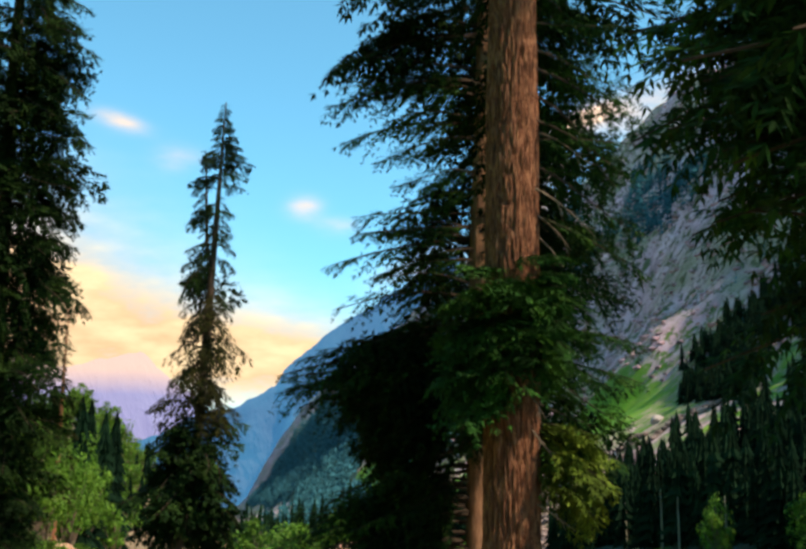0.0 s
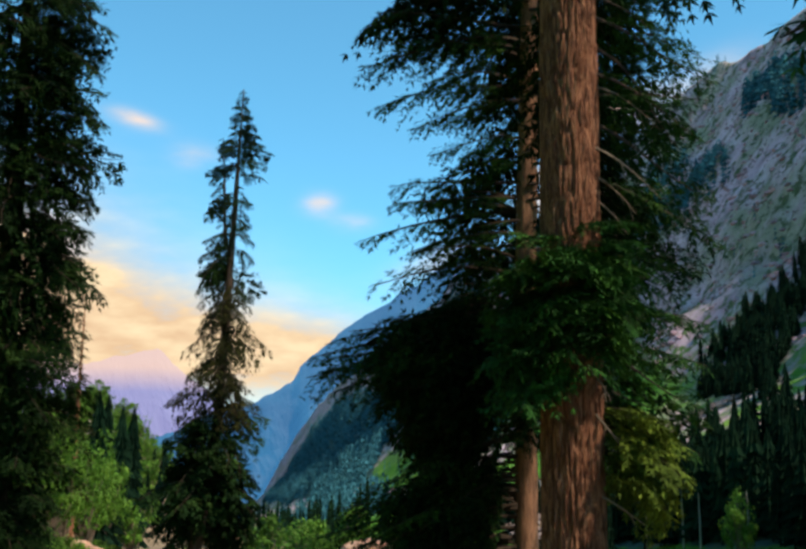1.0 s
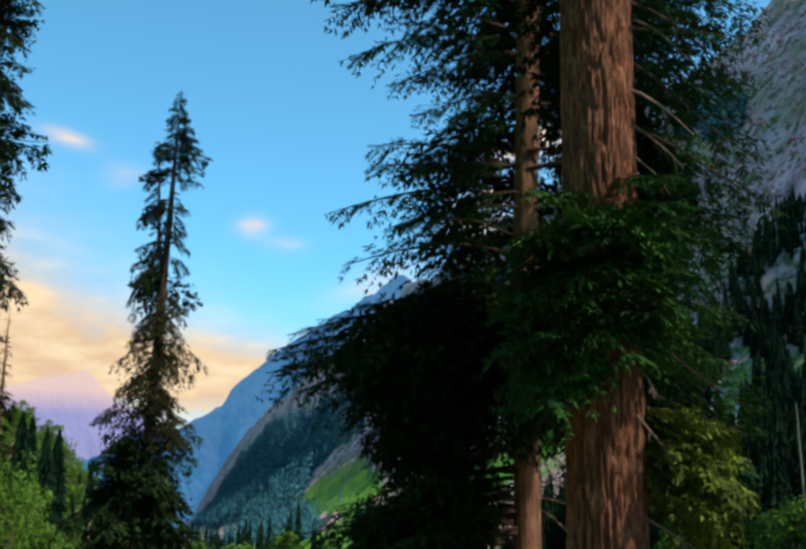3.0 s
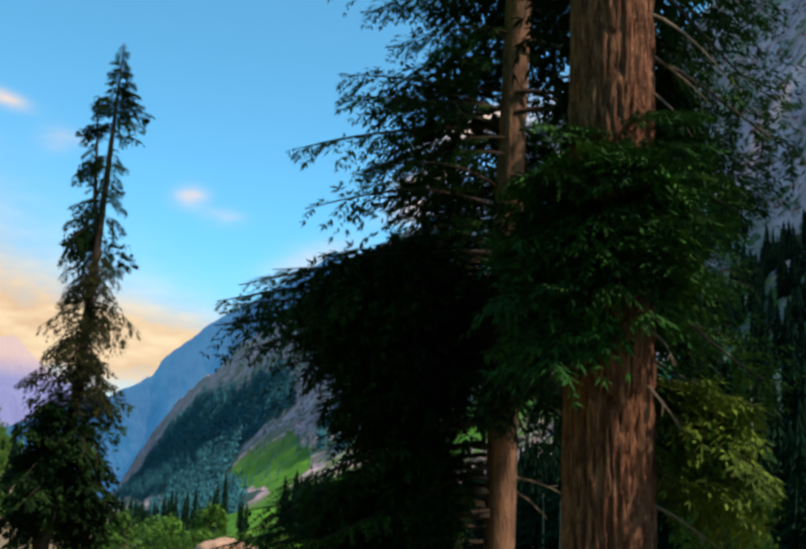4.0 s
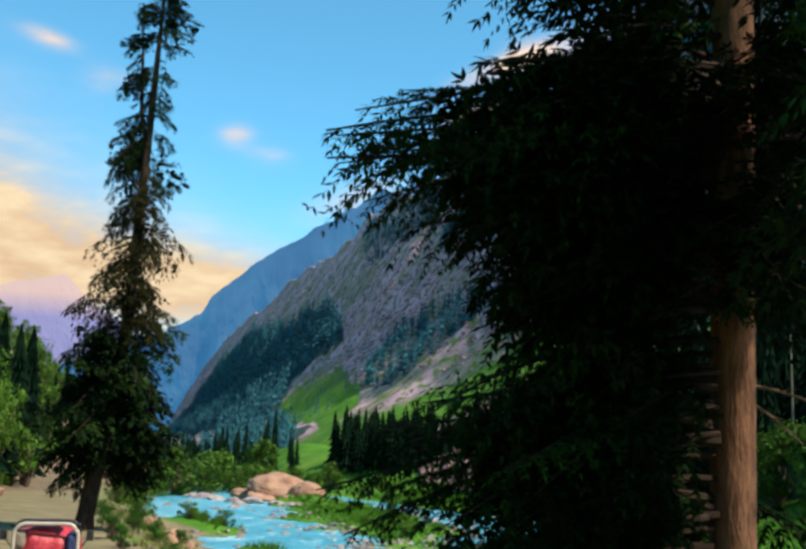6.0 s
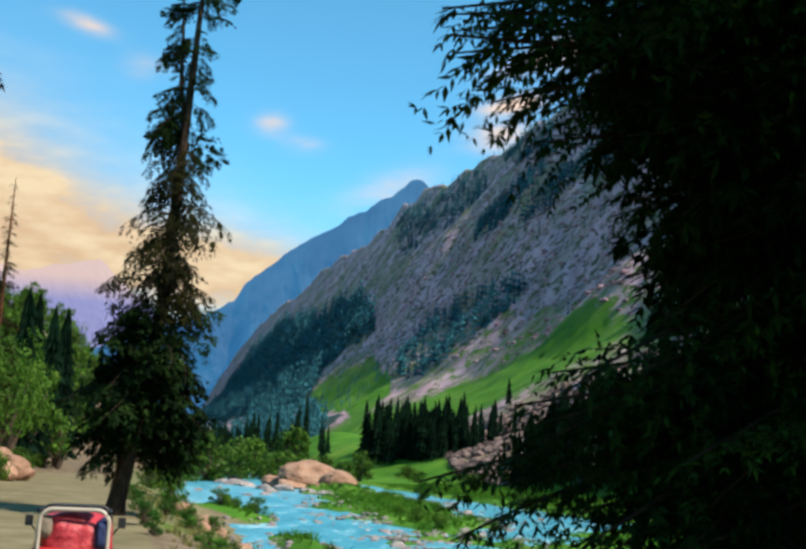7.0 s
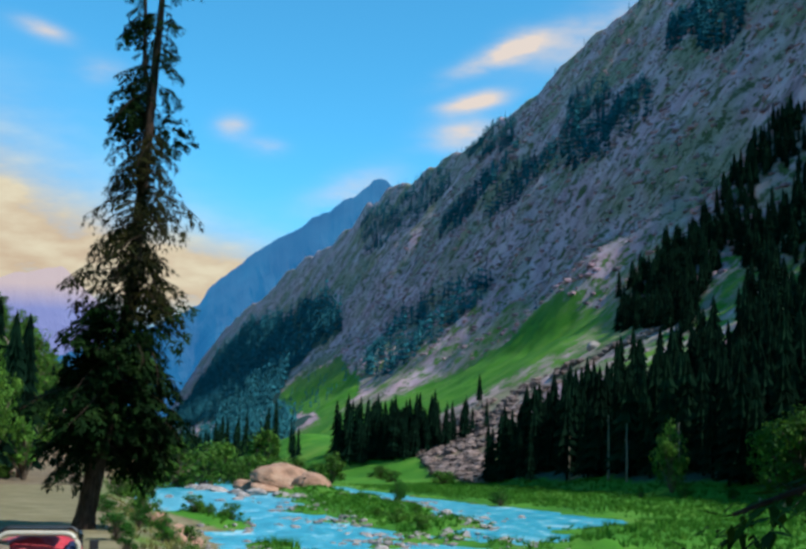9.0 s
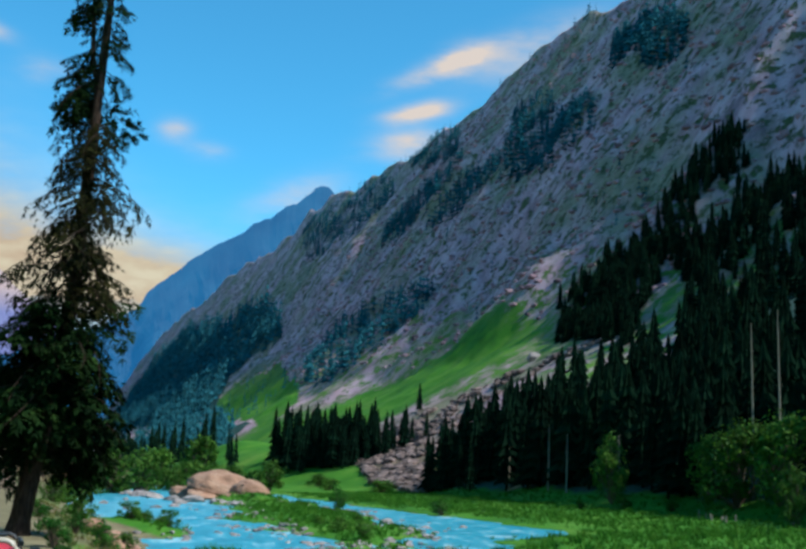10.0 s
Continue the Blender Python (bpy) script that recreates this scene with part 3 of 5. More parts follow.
BOUGHS = [bough_mesh("bough", 10 + k, 3.2, (0.22, 0.34, 0.15, 0.28)[k], 1.7, 0.125, [LIMB, NEEDLE], (0.36, 0.40, 0.32, 0.38)[k], 0.28, 0.5, 0.40) for k in range(4)]
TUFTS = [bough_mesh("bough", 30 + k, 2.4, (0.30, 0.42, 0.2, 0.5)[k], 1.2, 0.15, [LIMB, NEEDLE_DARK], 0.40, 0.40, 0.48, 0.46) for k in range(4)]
YOUNG = [bough_mesh("bough", 70 + k, 1.2, (0.15, 0.4, 0.6)[k], 1.4, 0.11, [LIMB, NEEDLE_FRESH], 0.55, 0.35, 0.45, 0.38) for k in range(3)]
OLIVE = [bough_mesh("bough", 75 + k, 1.2, (0.15, 0.3, 0.5)[k], 1.4, 0.11, [LIMB, NEEDLE_OLIVE], 0.5, 0.35, 0.45, 0.38) for k in range(3)]
CLOSE = [bough_mesh("bough", 90 + k, 3.2, (0.2, 0.3, 0.26)[k], 1.9, 0.105, [LIMB, NEEDLE], 0.36, 0.30, 0.5, 0.38) for k in range(3)]
FRINGE = [bough_mesh("bough", 20 + k, 3.2, (0.2, 0.3, 0.25)[k], 1.6, 0.088, [LIMB, NEEDLE], 0.37, 0.28, 0.52, 0.44) for k in range(3)]
RAGGED = [bough_mesh("bough", 40 + k, 2.4, (0.35, 0.5, 0.25, 0.6)[k], 1.0, 0.24, [LIMB, NEEDLE_DARK], 0.40, 0.5, 0.5, 0.42) for k in range(4)]
DRY = [bough_mesh("bough", 50 + k, 2.4, (0.30, 0.45, 0.2)[k], 0.8, 0.22, [LIMB, NEEDLE_DRY], 0.42, 0.6, 0.55, 0.42) for k in range(3)]


def trunk_mesh(pts, radii, mat, ridges=11, sides=44, rows=90, depth=0.05, seed=0.0, fine_to=None):
    """A trunk through the points, its bark split into long uneven ridges."""
    hs = [p[2] for p in pts]
    verts = []
    for k in range(rows + 1):
        z = hs[0] + (hs[-1] - hs[0]) * k / rows
        if fine_to is not None:              # most rows where the bark is seen
            z = float(np.interp(k / rows, [0, 0.9, 1], [hs[0], fine_to, hs[-1]]))
        x, y = float(np.interp(z, hs, [p[0] for p in pts])), float(np.interp(z, hs, [p[1] for p in pts]))
        r = float(np.interp(z, hs, radii))
        for i in range(sides):
            a = 2 * math.pi * i / sides
            ca, sa = math.cos(a), math.sin(a)
            wander = 0.35 * noise.noise((ca * 2, sa * 2, z * 0.9 + seed))
            groove = abs(noise.noise((ca * ridges / 3 + wander, sa * ridges / 3 - wander, z * 1.9 + seed)))
            split = abs(noise.noise((ca * ridges * 0.8, sa * ridges * 0.8, z * 4.5 + seed + 7)))
            rr = r * (1 - depth * 1.8 + depth * 2.4 * min(1, groove * 4.5) + depth * 1.0 * min(1, split * 3.5))
            verts.append((x + ca * rr, y + sa * rr, z))
    faces = [(k * sides + i, k * sides + (i + 1) % sides, (k + 1) * sides + (i + 1) % sides, (k + 1) * sides + i) for k in range(rows) for i in range(sides)]
    faces.append(tuple(rows * sides + i for i in range(sides)))
    return mesh_from("trunk", verts, faces, [mat], smooth_shade=True)


def bough_pose(at, bearing, pitch=0.0, roll=0.0, size=1.0):
    """bearing: degrees from +x towards +y; pitch: up."""
    return Matrix.Translation(at) @ pose(0, 0, 0, 0, 0, bearing) @ pose(0, 0, 0, 0, -pitch, 0) @ pose(0, 0, 0, roll, 0, 0) @ Matrix.Scale(size, 4)


def conifer(name, label, pts, radii, bark, boughs, meshes, rng, coarse=None, tilt=26, **kw):
    """A tree with its foot at the first point; boughs: rows of height, bearing, length, pitch."""
    root = tagged(new(name), label, "tree")
    root.location = pts[0]
    o = Vector(pts[0])
    local = [Vector(p) - o for p in pts]
    child("trunk", trunk_mesh(local, radii, bark, **kw), root)
    hs = [p.z for p in local]
    for z, bearing, length, pitch in boughs:
        h = z - o.z
        at = (float(np.interp(h, hs, [p.x for p in local])), float(np.interp(h, hs, [p.y for p in local])), h)
        me = meshes[rng.randrange(len(meshes))]
        base = 3.2 if me in BOUGHS or me in CLOSE else (1.2 if me in YOUNG else 2.4)
        if length < 1.45 and me in BOUGHS and base == 3.2:
            me, base = YOUNG[rng.randrange(3)], 1.2
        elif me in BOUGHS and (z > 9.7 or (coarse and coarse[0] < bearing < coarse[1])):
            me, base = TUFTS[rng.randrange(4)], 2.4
        hang_bough(root, me, bough_pose(at, bearing, pitch, rng.uniform(-tilt, tilt), length / base))
    return root


def dead_branch(root, at, bearing, pitch, length, rng):
    """A bare broken branch on a trunk."""
    pts = [Vector((length * t, 0.10 * length * math.sin(4 * t + bearing), -0.22 * length * t * t)) for t in np.linspace(0, 1, 6)]
    v, f = tube(pts, [0.022 * (1 - 0.8 * t) for t in np.linspace(0, 1, 6)], 5)
    for k in range(3):
        t = rng.uniform(0.4, 0.9)
        q = Vector((length * t, 0.10 * length * math.sin(4 * t + bearing), -0.22 * length * t * t))
        v2, f2 = tube([q, q + Vector((0.16, rng.uniform(-0.2, 0.2), rng.uniform(-0.2, 0.05))) * length], [0.008, 0.003], 4)
        f += [tuple(i + len(v) for i in g) for g in f2]
        v += v2
    child("dead_branch", mesh_from("dead_branch", v, f, [TWIG]), root, bough_pose(at, bearing, pitch), "bare broken grey branch")


rng = random.Random(4)
# the thick fir beside the road: bare trunk, a dense cluster of young boughs round it, the rest on the river side
big = []
for z in np.arange(1.3, 9.6, 0.42):
    big.append((z + 0.5, rng.uniform(0, 45), rng.uniform(2.0, 2.7), rng.uniform(-20, 8)))
    big.append((z + 0.4, rng.uniform(35, 95), rng.uniform(2.0, 3.0), rng.uniform(-14, 6)))
for z in np.arange(9.8, 25, 1.1):
    for k in range(2):
        big.append((z, rng.uniform(0, 360), float(np.interp(z, [9, 25], [3.2, 0.7])), rng.uniform(-15, 6)))
for k in range(90):
    z, b = rng.uniform(2.5, 4.25), rng.uniform(-185, 5)
    short = 0.6 if b > -65 and z < 3.3 else 1.0
    big.append((z, b, rng.uniform(0.6, 1.3) * short * (1.0 if z < 3.7 else 0.8), rng.uniform(-18, 28)))
for k in range(5):
    big.append((rng.uniform(2.2, 3.0), rng.uniform(-165, -120), rng.uniform(0.9, 1.5), rng.uniform(-30, -5)))
fir = conifer("fir_tree", "tall fir with thick furrowed brown trunk beside the road", [(1.64, 18.05, ground_at(1.64, 18.05) - 0.3), (1.64, 18.05, -2.5), (1.66, 18.05, 0), (1.82, 18.07, 7), (1.95, 18.1, 14), (2.1, 18.2, 26)],
              [0.64, 0.49, 0.415, 0.40, 0.30, 0.05], BARK, big, BOUGHS, rng, (40, 141), ridges=22, sides=180, rows=190, depth=0.06, fine_to=13.0)
foot = ground_at(1.64, 18.05) - 0.3
for z, b, p, n_ in ((0.55, -35, -20, 0.75), (5.6, -15, -28, 1.3), (5.2, -25, -35, 1.0), (4.9, -5, -40, 0.8), (2.3, -70, -30, 0.8), (6.6, 10, -10, 1.2), (1.7, -40, -45, 0.7)):
    dead_branch(fir, (0.05 + 0.38 * math.cos(radians(b)), 0.38 * math.sin(radians(b)), z - foot), b, p, n_, rng)
for k in range(16):                        # yellowish young boughs low on the river side
    hang_bough(fir, OLIVE[k % 3], bough_pose((0.3, 0, rng.uniform(0.7, 1.9) - foot), rng.uniform(-40, 20), rng.uniform(-30, -4), rng.uniform(-25, 25), rng.uniform(1.0, 1.5) / 1.2), "yellowish green young bough")
# the slimmer fir close behind it: long boughs over the road's edge, a thin curtain behind the trunk
slim = []
for tip, reach, fill in ((10.6, 3.1, 3), (10.0, 3.1, 3), (9.4, 3.1, 3), (8.8, 3.0, 3), (8.2, 3.1, 3), (7.8, 2.7, 3), (7.4, 2.1, 2), (6.9, 1.7, 2), (6.4, 1.4, 2), (5.75, 2.5, 2), (5.4, 2.6, 2), (5.0, 2.9, 3), (4.5, 2.1, 2), (4.1, 1.6, 2),
                         (3.8, 2.8, 3), (3.3, 3.15, 4), (2.9, 3.4, 5), (2.6, 3.55, 5), (2.4, 3.3, 4), (2.1, 2.7, 3), (1.8, 2.2, 2), (1.4, 1.8, 2), (0.55, 2.75, 4), (0.25, 3.1, 5), (0.0, 3.3, 5), (-0.4, 3.15, 5), (-0.9, 3.05, 4), (-1.5, 2.7, 4)):
    for k in range(fill):
        n_ = 1.06 * reach * (1.0 if k == 0 else rng.uniform(0.55, 0.95))
        pitch = rng.uniform(-8, 3)
        slim.append((tip + 0.16 * n_ - n_ * math.sin(radians(pitch)), 180 + rng.uniform(-8, 27) if k < 3 else 180 + rng.uniform(-25, 40), n_, pitch))
    for k in range(2 if tip > 1.7 or tip < -0.3 else 0):
        slim.append((tip + rng.uniform(0.1, 0.9), rng.uniform(20, 140), rng.uniform(1.8, 3.0), rng.uniform(-12, 4)))
    if tip > 2.0:
        slim.append((tip + rng.uniform(0.1, 0.9), rng.uniform(-15, 30), rng.uniform(2.4, 3.2), rng.uniform(-12, 4)))
for k in range(16):
    slim.append((rng.uniform(-2.0, 0.5), rng.uniform(165, 214), rng.uniform(2.2, 3.0), rng.uniform(-16, 0)))
for k in range(26):
    slim.append((rng.uniform(2.7, 3.8), rng.uniform(176, 215), rng.uniform(2.0, 2.9), rng.uniform(-6, 4)))
for k in range(14):
    slim.append((rng.uniform(0.6, 1.9), rng.uniform(168, 210), rng.uniform(1.0, 1.8), rng.uniform(-22, 6)))
for z in np.arange(11, 20, 0.9):
    for k in range(2):
        slim.append((z, rng.uniform(0, 360), float(np.interp(z, [11, 20], [2.8, 0.5])), rng.uniform(-15, 6)))


def low_side(row):
    """Whether a bough is one of the low ones over the road's edge, which the camera passes closely."""
    return row[0] < 4.0 and 150 < row[1] < 230


fir = conifer("fir_tree", "slim fir with smooth pale brown trunk and drooping boughs", [(1.30, 21.95, ground_at(1.34, 21.95) - 0.3), (1.34, 21.95, -1), (1.47, 21.95, 4.8), (1.66, 21.95, 9.4), (1.95, 21.95, 20)],
              [0.26, 0.195, 0.185, 0.165, 0.04], BARK_PALE, [q for q in slim if not low_side(q)], BOUGHS, rng, (10, 141), 16, depth=0.03)
foot = ground_at(1.34, 21.95) - 0.3
for z, b, n_, p in filter(low_side, slim):
    hang_bough(fir, FRINGE[rng.randrange(3)], bough_pose((-0.1, 0.12, z - foot), b, p, rng.uniform(-16, 16), n_ / 3.2))
for z, b, p, n_ in ((3.7, 195, 20, 1.5), (3.9, 215, 5, 1.2), (1.0, -10, -5, 0.9), (0.9, -20, -25, 0.7), (2.2, 0, -15, 1.0), (5.9, 30, 15, 0.5), (7.1, 200, 20, 0.5), (2.0, 220, -10, 0.8)):
    dead_branch(fir, (0.1, 0, z - foot), b, p, n_, rng)
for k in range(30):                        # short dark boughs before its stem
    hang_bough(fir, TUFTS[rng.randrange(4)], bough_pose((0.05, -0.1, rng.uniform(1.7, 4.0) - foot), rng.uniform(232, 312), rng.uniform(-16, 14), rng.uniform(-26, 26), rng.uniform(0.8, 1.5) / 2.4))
for k in range(34):                        # the thick inside of its boughs, shade put into darker needles
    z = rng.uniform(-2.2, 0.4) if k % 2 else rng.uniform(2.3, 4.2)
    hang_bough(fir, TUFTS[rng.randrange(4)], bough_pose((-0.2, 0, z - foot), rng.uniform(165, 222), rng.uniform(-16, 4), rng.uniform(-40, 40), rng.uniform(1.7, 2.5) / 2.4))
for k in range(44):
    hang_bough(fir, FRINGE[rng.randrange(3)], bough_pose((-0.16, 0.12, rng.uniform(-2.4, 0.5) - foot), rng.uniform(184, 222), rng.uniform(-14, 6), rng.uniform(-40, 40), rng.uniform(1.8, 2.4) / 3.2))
for k in range(40):                        # the middle of its boughs, its shade painted by darker needles
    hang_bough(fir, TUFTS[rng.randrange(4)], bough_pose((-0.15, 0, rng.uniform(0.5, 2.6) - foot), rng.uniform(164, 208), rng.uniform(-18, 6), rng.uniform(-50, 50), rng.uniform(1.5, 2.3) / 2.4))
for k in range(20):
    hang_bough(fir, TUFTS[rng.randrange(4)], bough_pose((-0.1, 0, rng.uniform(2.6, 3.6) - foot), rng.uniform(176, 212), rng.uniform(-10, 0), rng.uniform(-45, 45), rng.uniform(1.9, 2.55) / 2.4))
# boughs of a fir that reach over the road
near, far_side = [], []
for tip, reach in ((1.4, 3.5), (1.5, 3.7), (2.35, 3.9), (2.6, 4.1), (2.9, 4.0), (3.2, 3.8), (3.6, 3.6), (4.0, 3.4), (4.4, 3.2)):
    for k in range(6 if tip > 1.5 else 3):
        near.append((tip + 0.5, 180 + rng.uniform(-28, 22), reach * rng.uniform(0.85, 1.02), rng.uniform(-6, 4)))
for k in range(60):                        # the thick inside of its boughs
    far_side.append((rng.uniform(3.1, 5.4), rng.uniform(158, 205), rng.uniform(2.3, 3.4), rng.uniform(-4, 6)))
for z in np.arange(1.2, 17, 1.1):
    for k in range(2):
        far_side.append((z, rng.uniform(-120, 120), float(np.interp(z, [1, 17], [3.0, 0.8])), rng.uniform(-14, 6)))
fir = conifer("fir_tree", "dark fir whose low boughs reach towards the road", [(5.3, 6.6, ground_at(5.3, 6.6) - 0.3), (5.3, 6.6, 0), (5.4, 6.6, 7), (5.6, 6.7, 18)], [0.45, 0.36, 0.3, 0.05], BARK, near, CLOSE, rng, None, 45)
for z, b, n_, p in far_side:
    hang_bough(fir, CLOSE[rng.randrange(3)], bough_pose((0.05, 0, z - fir.location.z), b, p, 0, n_ / 3.2))


def lone_fir():
    """The ragged fir on the river bank: a dense dark skirt, a half-dry middle and a forked top."""
    rng = random.Random(12)
    stem = [(-14.3, 72, ground_at(-14.3, 72) - 0.4), (-14.1, 72, -2.4), (-12.7, 72, 7), (-12.1, 72, 20), (-11.75, 72, 28.4)]
    rows = []
    for z in np.arange(0.4, 7.6, 0.2):
        wide = float(np.interp(z, [0, 3, 6, 7.6], [2.6, 4.0, 3.7, 2.9]))
        for k in range(3):
            rows.append((z, rng.uniform(0, 360), wide * rng.uniform(0.6, 1.12), rng.uniform(-30, 0)))
    for z in np.arange(15.0, 27.8, 0.3):
        wide = float(np.interp(z, [15, 16.5, 18.2, 19.0, 20.5, 21.6, 22.5, 24.5, 26, 28], [2.0, 2.9, 2.5, 1.3, 2.1, 1.2, 2.1, 1.7, 0.9, 0.35]))
        for k in range(2):
            if noise.noise((z * 0.8, k * 3.0, 2.0)) > -0.22:
                rows.append((z + 0.15 * wide, rng.choice((0, 180)) + rng.uniform(-60, 60), wide * rng.uniform(0.55, 1.1), rng.uniform(-34, -6) if z < 22 else rng.uniform(-22, 12)))
    for z in np.arange(23.6, 28.3, 0.2):
        for k in range(3):
            rows.append((z, rng.uniform(0, 360), float(np.interp(z, [23.6, 26, 28.3], [1.5, 0.95, 0.25])) * rng.uniform(0.6, 1.1), rng.uniform(-5, 30)))
    root = conifer("fir_tree", "tall narrow ragged fir leaning on the river bank", stem, [0.66, 0.42, 0.31, 0.17, 0.03], BARK_DARK, rows, RAGGED, rng, None, 45)
    o = Vector(stem[0])
    hs = [p[2] - o.z for p in stem]

    def on_stem(z):
        h = z - o.z
        return (float(np.interp(h, hs, [p[0] - o.x for p in stem])), 0.0, h)

    for z in np.arange(7.4, 15.2, 0.27):
        wide = float(np.interp(z, [7, 9, 12, 14.5, 15.5], [3.3, 3.3, 2.9, 2.4, 1.9]))
        for k in range(2 + (noise.noise((z * 1.3, 4.0, 1.0)) > 0.1)):
            hang_bough(root, DRY[rng.randrange(3)], bough_pose(on_stem(z + 0.2 * wide), rng.uniform(0, 360), rng.uniform(-35, -8), rng.uniform(-20, 20), wide * rng.uniform(0.45, 1.15) / 2.4), "half-dry brownish fir bough")
    # the second leader
    a = on_stem(16.5)
    pts = [a, (a[0] - 0.42, 0.1, a[2] + 2.2), (a[0] - 0.55, 0.15, a[2] + 5), (a[0] - 0.75, 0.2, a[2] + 8.6)]
    v, f = tube(pts, [0.14, 0.12, 0.09, 0.03], 7)
    child("leader", mesh_from("leader", v, f, [BARK_DARK]), root)
    for z in np.arange(2.5, 8.6, 0.4):
        x = float(np.interp(z, [0, 2.2, 5, 8.6], [0, -0.42, -0.55, -0.75]))
        wide = float(np.interp(z, [2, 4, 6.5, 8.6], [0.8, 1.0, 1.3, 0.4]))
        hang_bough(root, RAGGED[rng.randrange(4)], bough_pose((a[0] + x, 0.15, a[2] + z), 180 + rng.uniform(-80, 80), rng.uniform(-34, -5), 0, wide * rng.uniform(0.6, 1.1) / 2.4))


lone_fir()
# the dense fir on the hill side of the road
dense_ = []
for z in np.arange(-2.2, 24, 0.31):
    wide = float(np.interp(z, [-1.7, 3.3, 7, 8.6, 11.3, 14.3, 17.3, 25], [2.6, 2.7, 2.9, 3.0, 3.35, 3.4, 2.9, 1.2])) * (1 + 0.22 * noise.noise((z * 0.9, 0, 5)))
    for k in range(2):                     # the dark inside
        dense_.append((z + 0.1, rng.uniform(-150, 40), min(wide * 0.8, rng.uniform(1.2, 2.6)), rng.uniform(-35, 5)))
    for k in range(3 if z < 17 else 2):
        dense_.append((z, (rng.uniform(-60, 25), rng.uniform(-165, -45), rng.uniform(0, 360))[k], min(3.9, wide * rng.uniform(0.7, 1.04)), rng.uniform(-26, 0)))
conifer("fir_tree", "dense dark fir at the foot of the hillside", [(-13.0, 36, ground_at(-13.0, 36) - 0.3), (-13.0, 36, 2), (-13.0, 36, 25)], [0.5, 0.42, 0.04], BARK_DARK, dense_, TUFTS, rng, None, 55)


def spire_mesh(seed, layers=9, points=9, sides=4):
    """A distant conifer, one metre tall: a stem and ragged drooping skirts of branches."""
    rng = random.Random(seed)
    v, f = tube([(0, 0, 0), (0, 0, 0.5), (0, 0, 0.97)], [0.016, 0.012, 0.002], sides)
    for k in range(layers):
        t = k / layers
        z, r = 0.1 + 0.88 * t, (0.155 * (1 - t) ** 0.8 + 0.012) * rng.uniform(0.75, 1.15)
        o = len(v)
        v.append(Vector((0, 0, min(1.0, z + 0.13))))
        for i in range(points * 2):
            a = math.pi * i / points + rng.uniform(-0.1, 0.1) + k
            rr = r * (rng.uniform(0.8, 1.15) if i % 2 == 0 else 0.42)
            v.append(Vector((math.cos(a) * rr, math.sin(a) * rr, z - (0.035 if i % 2 == 0 else 0.0) + rng.uniform(-0.01, 0.01))))
        f += [(o, o + 1 + i, o + 1 + (i + 1) % (points * 2)) for i in range(points * 2)]
    return np.array([tuple(p) for p in v]), f


SPIRES = [spire_mesh(60 + k, 10, 7, 3) for k in range(5)]
SPIRES_FAR = [spire_mesh(70 + k, 3, 4, 3) for k in range(5)]


def scatter(name, label, category, spots, shapes, mats, rng):
    """Many alike things far off as one mesh; spots: rows of place, height and width."""
    verts, faces, o = [], [], 0
    for (x, y, z), h, w in spots:
        v, f = shapes[rng.randrange(len(shapes))]
        a = rng.uniform(0, 6.28)
        c, s = math.cos(a) * w, math.sin(a) * w
        m = np.array([[c, -s, 0], [s, c, 0], [0, 0, h]])
        verts.append(v @ m.T + (x, y, z))
        faces += [tuple(i + o for i in q) for q in f]
        o += len(v)
    me = mesh_from(name, np.concatenate(verts).tolist(), faces, mats)
    return tagged(new(name, me), label, category, kind="stuff")


def spot(s, d, h, w=1.0, sink=0.4):
    return (*to_world(s, d)[:2], land(s, d) - sink), h, h * w


rng = random.Random(9)
woods = []
while len(woods) < 720:
    s, d = rng.uniform(-95, 150), rng.uniform(2, 100)
    if d < 3 + 6 * abs(noise.noise((s / 20, 0, 0))) or d > 100 - 0.32 * max(0, s):
        continue
    woods.append(spot(s, d, rng.uniform(14, 27), rng.uniform(0.9, 1.4)))
for k in range(230):                       # the strip below the alp
    f = rng.random()
    woods.append(spot(284 - 30 * f + rng.gauss(0, 7), -11 + 22 * f + abs(rng.gauss(0, 14)), rng.uniform(13, 24) * (1.1 - 0.35 * f), rng.uniform(0.8, 1.1)))
for k in range(30):                        # beside the scree
    woods.append(spot(rng.uniform(112, 150), rng.uniform(3, 26), rng.uniform(12, 21), rng.uniform(0.8, 1.1)))


def grove(poly, count, low, high, wide, sink=1.0, rough=0.0):
    """Trees spread over a polygon of the plan."""
    ss, ds, out = [q[0] for q in poly], [q[1] for q in poly], []
    while len(out) < count:
        s, d = rng.uniform(min(ss), max(ss)), rng.uniform(min(ds), max(ds))
        ragged = 9 * noise.noise((s / 14, d / 9, 2.0)) + rough * noise.noise((s / 110, d / 26, 5.0))
        if inside(poly, s + 3 * ragged if rough else s + ragged, d + 0.4 * ragged):
            out.append(spot(s, d, rng.uniform(low, high), wide * rng.uniform(0.8, 1.25), sink))
    return out


# the broad belt that climbs behind the wood, and the wood's upper end
woods += grove([(282, 215), (316, 204), (302, 174), (320, 160), (318, 146), (323, 134), (281, 112), (199, 100), (240, 128), (255, 147), (276, 181), (268, 202)], 460, 8, 16, 1.25)
woods += grove([(278, 163), (264, 172), (250, 186), (190, 190), (120, 160), (130, 100), (190, 116), (192, 126)], 330, 9, 19, 1.1)
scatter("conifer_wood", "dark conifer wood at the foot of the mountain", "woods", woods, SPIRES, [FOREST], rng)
slope = []
